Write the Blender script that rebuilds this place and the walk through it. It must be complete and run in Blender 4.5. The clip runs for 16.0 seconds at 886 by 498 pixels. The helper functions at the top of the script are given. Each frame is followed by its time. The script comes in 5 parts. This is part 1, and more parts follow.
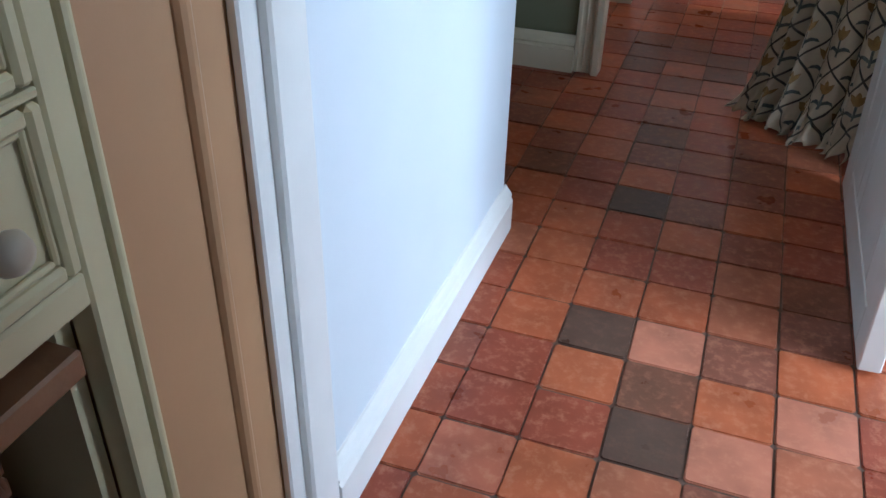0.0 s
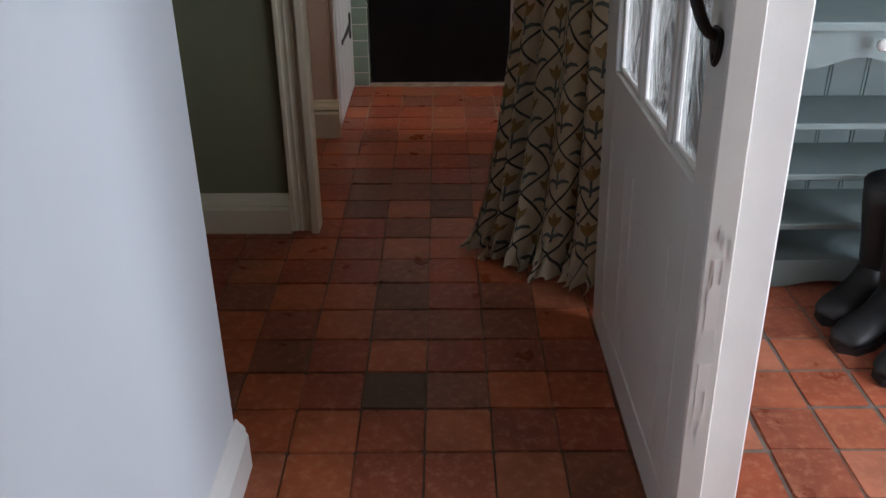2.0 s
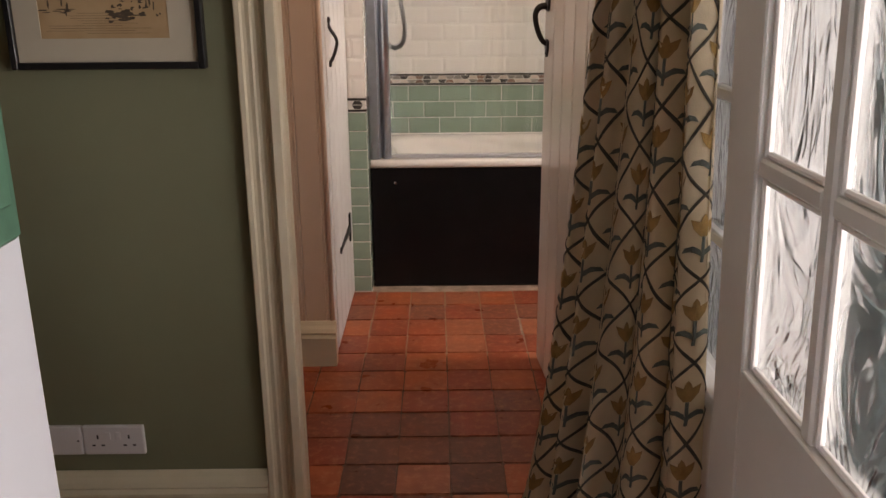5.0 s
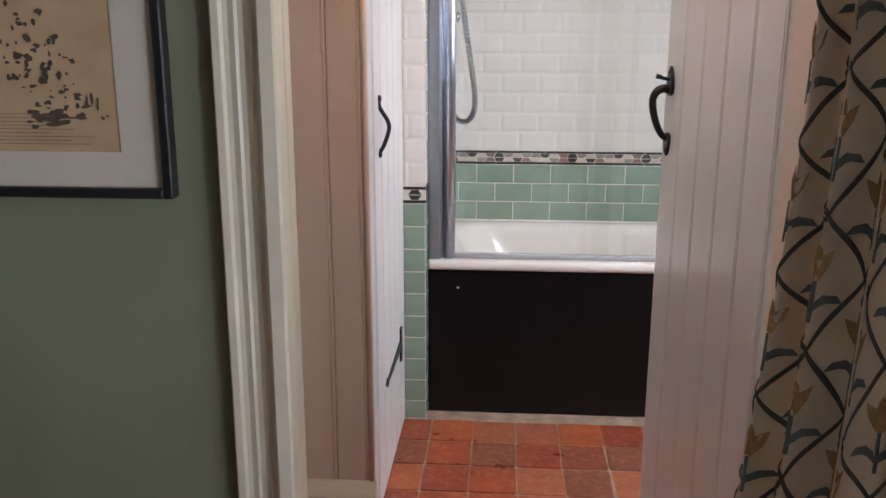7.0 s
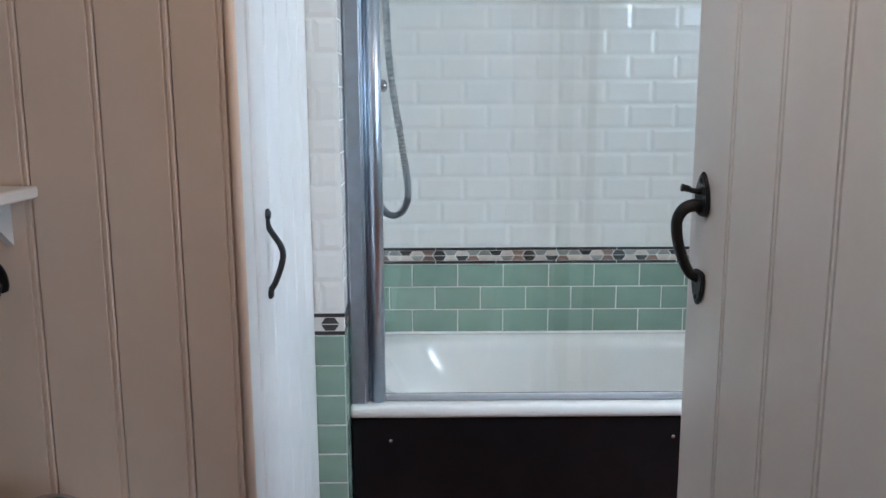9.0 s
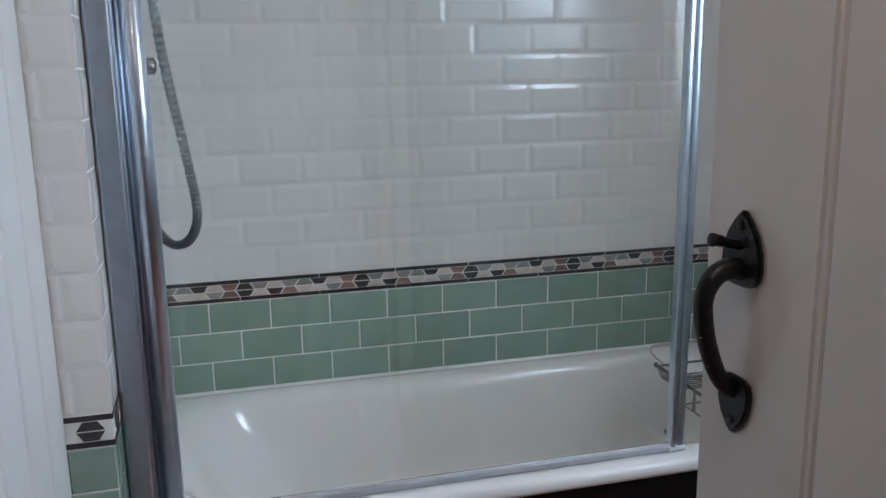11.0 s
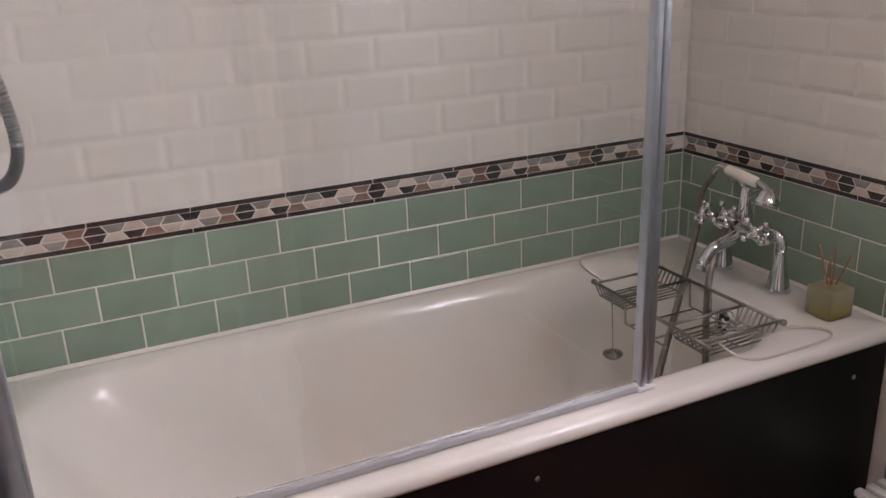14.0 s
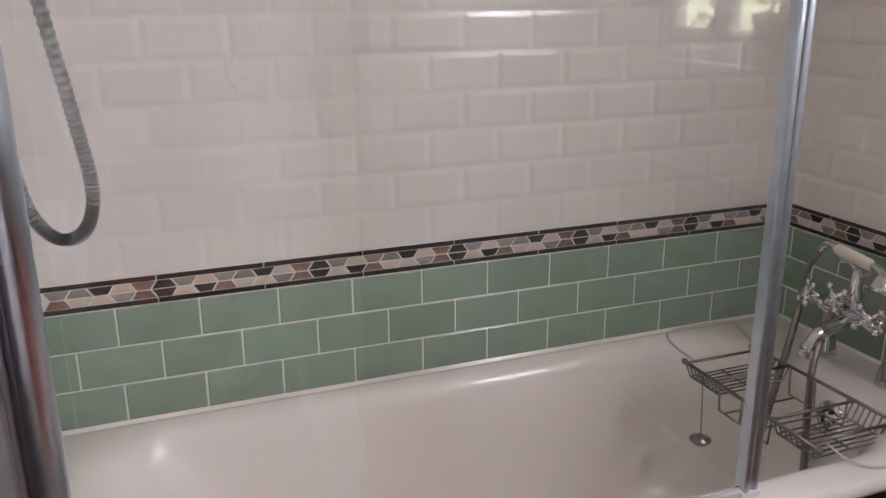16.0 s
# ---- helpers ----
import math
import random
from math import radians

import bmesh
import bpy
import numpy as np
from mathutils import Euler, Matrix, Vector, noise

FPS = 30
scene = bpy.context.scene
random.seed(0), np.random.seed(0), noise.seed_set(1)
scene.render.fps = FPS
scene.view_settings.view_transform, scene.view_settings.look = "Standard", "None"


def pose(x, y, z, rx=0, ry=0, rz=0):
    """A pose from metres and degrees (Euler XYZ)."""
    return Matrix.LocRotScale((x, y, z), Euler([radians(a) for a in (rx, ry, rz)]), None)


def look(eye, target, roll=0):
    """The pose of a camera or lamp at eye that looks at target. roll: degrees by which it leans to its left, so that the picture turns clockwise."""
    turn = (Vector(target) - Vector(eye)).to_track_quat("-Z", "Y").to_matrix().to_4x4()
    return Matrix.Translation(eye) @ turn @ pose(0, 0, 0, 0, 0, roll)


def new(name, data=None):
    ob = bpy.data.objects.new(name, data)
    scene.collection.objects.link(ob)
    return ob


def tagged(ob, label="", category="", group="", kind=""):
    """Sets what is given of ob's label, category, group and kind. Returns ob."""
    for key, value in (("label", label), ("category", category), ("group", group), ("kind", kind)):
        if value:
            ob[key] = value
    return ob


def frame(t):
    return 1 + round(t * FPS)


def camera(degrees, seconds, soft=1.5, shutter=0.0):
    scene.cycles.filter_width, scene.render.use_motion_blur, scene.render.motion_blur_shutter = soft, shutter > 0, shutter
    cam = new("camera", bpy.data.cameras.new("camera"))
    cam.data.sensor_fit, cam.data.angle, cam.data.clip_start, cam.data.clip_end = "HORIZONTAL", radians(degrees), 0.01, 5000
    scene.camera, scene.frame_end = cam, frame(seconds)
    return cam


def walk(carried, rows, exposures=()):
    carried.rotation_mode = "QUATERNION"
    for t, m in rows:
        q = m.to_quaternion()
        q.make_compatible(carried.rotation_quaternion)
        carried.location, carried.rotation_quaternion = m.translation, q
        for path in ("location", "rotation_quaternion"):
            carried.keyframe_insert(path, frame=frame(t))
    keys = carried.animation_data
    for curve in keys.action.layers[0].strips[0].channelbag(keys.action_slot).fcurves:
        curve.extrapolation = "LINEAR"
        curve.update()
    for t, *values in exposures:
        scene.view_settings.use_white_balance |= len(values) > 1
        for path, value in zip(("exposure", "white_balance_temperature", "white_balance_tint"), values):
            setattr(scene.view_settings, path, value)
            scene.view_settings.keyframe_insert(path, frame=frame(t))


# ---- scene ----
cam = camera(55.36, 16.0)
# seconds, x, y, z, pitch, roll, yaw
ROWS = [
    (0.0, 0.074, -1.779, 1.103, -33.22, -1.15, 19.85),
    (0.5, 0.052, -1.637, 1.118, -32.28, -0.17, 11.55),
    (1.0, 0.046, -1.491, 1.154, -29.98, 1.01, 4.47),
    (1.5, 0.052, -1.421, 1.171, -27.97, 0.73, 0.70),
    (2.0, 0.038, -1.377, 1.186, -27.18, 0.20, -0.20),
    (2.5, 0.038, -1.330, 1.199, -26.72, 0.30, -0.66),
    (3.0, 0.041, -1.208, 1.171, -26.43, 0.55, -0.82),
    (3.5, 0.043, -1.093, 1.167, -27.82, 1.06, 0.74),
    (4.0, 0.039, -0.995, 1.175, -25.36, 0.85, 1.30),
    (4.5, 0.010, -0.867, 1.216, -20.21, 0.60, 0.31),
    (5.0, -0.028, -0.723, 1.226, -16.90, 0.40, -0.48),
    (5.2, -0.031, -0.682, 1.239, -16.40, 0.21, -0.51),
    (7.3, -0.065, 0.085, 1.288, -13.55, -0.02, 4.53),
    (7.5, -0.059, 0.159, 1.284, -13.35, 0.04, 4.78),
    (8.0, -0.037, 0.351, 1.308, -12.63, -0.30, 5.86),
    (8.5, -0.054, 0.509, 1.327, -10.97, -0.79, 3.78),
    (8.7, -0.073, 0.578, 1.336, -10.43, -0.33, 1.75),
    (10.8, -0.110, 1.257, 1.369, -10.57, 0.56, -11.35),
    (11.0, -0.119, 1.310, 1.355, -11.92, 0.97, -15.06),
    (11.5, -0.151, 1.385, 1.330, -14.28, 0.90, -22.94),
    (12.0, -0.176, 1.432, 1.323, -15.61, 0.31, -25.43),
    (12.5, -0.185, 1.472, 1.318, -16.36, 0.41, -25.80),
    (13.0, -0.172, 1.505, 1.327, -16.81, 1.02, -25.96),
    (13.5, -0.150, 1.574, 1.327, -17.44, 1.87, -26.07),
    (14.0, -0.114, 1.705, 1.328, -19.53, 2.20, -25.44),
    (14.5, -0.106, 1.783, 1.317, -20.83, 2.01, -25.41),
    (15.0, -0.108, 1.817, 1.313, -21.71, 1.71, -25.66),
    (15.5, -0.097, 1.818, 1.316, -20.26, 1.00, -24.46),
    (16.0, -0.120, 1.844, 1.360, -17.18, 0.36, -21.07),
]
EXPOSURES = [(0.0, 0.42, 5500, 7), (0.5, 0.12, 5500, 5), (1.5, -0.36, 6300, 14), (2.5, -0.52, 6900, 18), (3.5, -0.38, 7500, 23), (4.5, -0.15, 8200, 28), (5.0, 0.24, 8400, 28), (7.5, 0.66, 6000, 22),
             (8.0, 0.68, 5800, 21), (8.5, 0.58, 5500, 10), (8.7, 0.54, 5450, 9), (11.0, -0.18, 5600, 13), (11.5, -0.10, 6400, 26), (12.0, 0.02, 7000, 31), (12.5, 0.03, 6800, 29), (14.5, 0.12, 7000, 32), (16.0, 0.18, 6800, 30)]
walk(cam, [(t, pose(x, y, z, 90 + pitch, roll, yaw)) for t, x, y, z, pitch, roll, yaw in ROWS], EXPOSURES)

# ---- world and daylight ----
world = bpy.data.worlds.new("sky")
scene.world = world
world.use_nodes = True
wn = world.node_tree
sky = wn.nodes.new("ShaderNodeTexSky")
sky.sky_type = "NISHITA"
sky.sun_disc = False
sky.sun_elevation = radians(48)
sky.sun_rotation = radians(100)
wn.nodes["Background"].inputs[1].default_value = 0.12
wn.links.new(sky.outputs[0], wn.nodes["Background"].inputs[0])
sun = new("sun", bpy.data.lights.new("sun", "SUN"))
sun.data.energy, sun.data.angle, sun.data.color = 4.0, radians(4), (1.0, 0.95, 0.88)
sun.matrix_world = look((0, 0, 8), (2.0, 5.5, 0))


def window_light(name, eye, target, w, h, power, colour):
    """A rectangular lamp: skylight at a window, warm fill in the kitchen."""
    ob = new(name, bpy.data.lights.new(name, "AREA"))
    ob.data.shape, ob.data.size, ob.data.size_y = "RECTANGLE", w, h
    ob.data.energy, ob.data.color = power, colour
    ob.matrix_world = look(eye, target)
    return ob


window_light("porch_daylight", (2.06, -0.85, 1.05), (0.0, -0.30, 0.55), 1.3, 1.6, 70.0, (0.76, 0.88, 1.0))
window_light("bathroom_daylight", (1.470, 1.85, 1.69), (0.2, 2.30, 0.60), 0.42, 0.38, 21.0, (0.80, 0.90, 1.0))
# warm fill added behind the start to lift the cupboard and lining
window_light("kitchen_daylight", (0.88, -2.9, 1.5), (-0.4, -1.9, 0.9), 0.9, 0.9, 0.35, (1.0, 0.80, 0.58))


def ceiling_fill(name, x, y, power, colour):
    """A warm fill lamp, added out of view just under the ceiling."""
    ob = new(name, bpy.data.lights.new(name, "AREA"))
    ob.data.shape, ob.data.size = "DISK", 0.2
    ob.data.energy, ob.data.color = power, colour
    ob.matrix_world = look((x, y, 2.125), (x, y, 0), 0)
    return ob


# added fills: first for tan boards and door, second for the right side
ceiling_fill("bathroom_bulb", 0.05, 1.50, 2.7, (1.0, 0.76, 0.56))
ceiling_fill("bathroom_bulb", 1.02, 2.05, 2.0, (1.0, 0.76, 0.56))


# ---- materials ----
def mat(name, base, rough=0.5, metal=0.0, vary=0.0, scale=8.0, bump=0.0, bump_scale=60.0, second=None, coat=0.0, per_object=0.0):
    """A surface with colour drift at two scales and fine relief."""
    m = bpy.data.materials.new(name)
    m.use_nodes = True
    nt = m.node_tree
    b = nt.nodes["Principled BSDF"]
    b.inputs["Roughness"].default_value = rough
    b.inputs["Metallic"].default_value = metal
    b.inputs["Coat Weight"].default_value = coat
    b.inputs["Coat Roughness"].default_value = 0.15
    b.inputs["Base Color"].default_value = (*base, 1)
    tc = nt.nodes.new("ShaderNodeTexCoord")
    if vary or second:
        n1 = nt.nodes.new("ShaderNodeTexNoise")
        n1.inputs["Scale"].default_value, n1.inputs["Detail"].default_value = scale, 6
        nt.links.new(tc.outputs["Object"], n1.inputs["Vector"])
        mix = nt.nodes.new("ShaderNodeMix")
        mix.data_type = "RGBA"
        dark = second or tuple(c * (1 - vary) for c in base)
        mix.inputs[6].default_value, mix.inputs[7].default_value = (*base, 1), (*dark, 1)
        ramp = nt.nodes.new("ShaderNodeMapRange")
        ramp.inputs[1].default_value, ramp.inputs[2].default_value = 0.35, 0.7
        nt.links.new(n1.outputs["Fac"], ramp.inputs[0])
        nt.links.new(ramp.outputs[0], mix.inputs[0])
        last = mix.outputs[2]
        if per_object:
            oi = nt.nodes.new("ShaderNodeObjectInfo")
            hsv = nt.nodes.new("ShaderNodeHueSaturation")
            mr = nt.nodes.new("ShaderNodeMapRange")
            mr.inputs[3].default_value, mr.inputs[4].default_value = 1 - per_object, 1 + per_object
            nt.links.new(oi.outputs["Random"], mr.inputs[0])
            nt.links.new(mr.outputs[0], hsv.inputs["Value"])
            nt.links.new(last, hsv.inputs["Color"])
            last = hsv.outputs[0]
        nt.links.new(last, b.inputs["Base Color"])
        rr = nt.nodes.new("ShaderNodeMapRange")
        rr.inputs[3].default_value, rr.inputs[4].default_value = rough * 0.85, min(1, rough * 1.2)
        nt.links.new(n1.outputs["Fac"], rr.inputs[0])
        nt.links.new(rr.outputs[0], b.inputs["Roughness"])
    if bump:
        n2 = nt.nodes.new("ShaderNodeTexNoise")
        n2.inputs["Scale"].default_value, n2.inputs["Detail"].default_value = bump_scale, 4
        nt.links.new(tc.outputs["Object"], n2.inputs["Vector"])
        bp = nt.nodes.new("ShaderNodeBump")
        bp.inputs["Strength"].default_value, bp.inputs["Distance"].default_value = bump, 0.004
        nt.links.new(n2.outputs["Fac"], bp.inputs["Height"])
        nt.links.new(bp.outputs[0], b.inputs["Normal"])
    return m


def terracotta_material(name, tones, wear):
    m = bpy.data.materials.new(name)
    m.use_nodes = True
    nt = m.node_tree
    b = nt.nodes["Principled BSDF"]
    oi = nt.nodes.new("ShaderNodeObjectInfo")
    ramp = nt.nodes.new("ShaderNodeValToRGB")
    ramp.color_ramp.interpolation = "CONSTANT"
    el = ramp.color_ramp.elements
    el[0].position, el[0].color = tones[0][0], (*tones[0][1], 1)
    el[1].position, el[1].color = tones[1][0], (*tones[1][1], 1)
    for p, c in tones[2:]:
        e = el.new(p)
        e.color = (*c, 1)
    b.inputs["Specular IOR Level"].default_value = 0.28
    nt.links.new(oi.outputs["Random"], ramp.inputs[0])
    geo = nt.nodes.new("ShaderNodeNewGeometry")
    n1 = nt.nodes.new("ShaderNodeTexNoise")
    n1.inputs["Scale"].default_value, n1.inputs["Detail"].default_value = 10, 8
    n2 = nt.nodes.new("ShaderNodeTexNoise")
    n2.inputs["Scale"].default_value, n2.inputs["Detail"].default_value, n2.inputs["Roughness"].default_value = 40, 8, 0.7
    for n in (n1, n2):
        nt.links.new(geo.outputs["Position"], n.inputs["Vector"])
    hsv = nt.nodes.new("ShaderNodeHueSaturation")
    mr = nt.nodes.new("ShaderNodeMapRange")
    mr.inputs[1].default_value, mr.inputs[2].default_value, mr.inputs[3].default_value, mr.inputs[4].default_value = 0.3, 0.72, 0.80, 1.26
    nt.links.new(n1.outputs["Fac"], mr.inputs[0])
    nt.links.new(mr.outputs[0], hsv.inputs["Value"])
    nt.links.new(ramp.outputs[0], hsv.inputs["Color"])
    pale = nt.nodes.new("ShaderNodeMix")
    pale.data_type = "RGBA"
    pm = nt.nodes.new("ShaderNodeMapRange")
    pm.inputs[1].default_value, pm.inputs[2].default_value, pm.inputs[4].default_value = 0.50, 0.74, wear
    nt.links.new(n2.outputs["Fac"], pm.inputs[0])
    nt.links.new(pm.outputs[0], pale.inputs[0])
    nt.links.new(hsv.outputs[0], pale.inputs[6])
    pale.inputs[7].default_value = (0.52, 0.22, 0.125, 1)
    nt.links.new(pale.outputs[2], b.inputs["Base Color"])
    rr = nt.nodes.new("ShaderNodeMapRange")
    rr.inputs[1].default_value, rr.inputs[2].default_value, rr.inputs[3].default_value, rr.inputs[4].default_value = 0.3, 0.7, 0.26, 0.42
    nt.links.new(n1.outputs["Fac"], rr.inputs[0])
    nt.links.new(rr.outputs[0], b.inputs["Roughness"])
    bp = nt.nodes.new("ShaderNodeBump")
    bp.inputs["Strength"].default_value, bp.inputs["Distance"].default_value = 0.25, 0.004
    add = nt.nodes.new("ShaderNodeMath")
    add.operation = "MULTIPLY_ADD"
    add.inputs[1].default_value = 0.35
    nt.links.new(n2.outputs["Fac"], add.inputs[0])
    nt.links.new(n1.outputs["Fac"], add.inputs[2])
    nt.links.new(add.outputs[0], bp.inputs["Height"])
    nt.links.new(bp.outputs[0], b.inputs["Normal"])
    return m


def glass_material(name, rough=0.0, ripple=0.0, tint=(1, 1, 1)):
    m = bpy.data.materials.new(name)
    m.use_nodes = True
    nt = m.node_tree
    b = nt.nodes["Principled BSDF"]
    b.inputs["Base Color"].default_value = (*tint, 1)
    b.inputs["Transmission Weight"].default_value = 1.0
    b.inputs["Roughness"].default_value = rough
    b.inputs["IOR"].default_value = 1.45
    if ripple:
        tc = nt.nodes.new("ShaderNodeTexCoord")
        mp = nt.nodes.new("ShaderNodeMapping")
        mp.inputs["Scale"].default_value = (1.0, 1.0, 0.42)
        nz = nt.nodes.new("ShaderNodeTexNoise")
        nz.inputs["Scale"].default_value, nz.inputs["Detail"].default_value, nz.inputs["Distortion"].default_value = 8, 1.5, 2.4
        vo = nt.nodes.new("ShaderNodeTexVoronoi")
        vo.feature = "DISTANCE_TO_EDGE"
        vo.inputs["Scale"].default_value = 8
        mixv = nt.nodes.new("ShaderNodeMath")
        mixv.operation = "MULTIPLY_ADD"
        mixv.inputs[1].default_value = 0.8
        bp = nt.nodes.new("ShaderNodeBump")
        bp.inputs["Strength"].default_value, bp.inputs["Distance"].default_value = ripple, 0.02
        wob = nt.nodes.new("ShaderNodeMix")
        wob.data_type = "RGBA"
        wob.inputs[0].default_value = 0.25
        nt.links.new(tc.outputs["Object"], mp.inputs[0])
        nt.links.new(mp.outputs[0], nz.inputs["Vector"])
        nt.links.new(mp.outputs[0], wob.inputs[6])
        nt.links.new(nz.outputs["Color"], wob.inputs[7])
        nt.links.new(wob.outputs[2], vo.inputs["Vector"])
        nt.links.new(vo.outputs["Distance"], mixv.inputs[0])
        nt.links.new(nz.outputs["Fac"], mixv.inputs[2])
        nt.links.new(mixv.outputs[0], bp.inputs["Height"])
        nt.links.new(bp.outputs[0], b.inputs["Normal"])
    return m


RED_TONES = [(0.0, (0.297, 0.065, 0.028)), (0.18, (0.361, 0.088, 0.034)), (0.36, (0.262, 0.056, 0.028)), (0.52, (0.384, 0.099, 0.038)), (0.68, (0.238, 0.065, 0.036)), (0.80, (0.338, 0.104, 0.051)), (0.92, (0.209, 0.070, 0.042))]
DARK_TONES = [(0.0, (0.096, 0.050, 0.034)), (0.35, (0.104, 0.052, 0.034)), (0.7, (0.088, 0.047, 0.033))]
BROWN_TONES = [(0.0, (0.175, 0.058, 0.030)), (0.35, (0.150, 0.054, 0.030)), (0.7, (0.190, 0.058, 0.028))]
PORCH_TONES = [(0.0, (0.40, 0.115, 0.060)), (0.3, (0.36, 0.090, 0.045)), (0.55, (0.44, 0.155, 0.090)), (0.8, (0.30, 0.085, 0.048))]

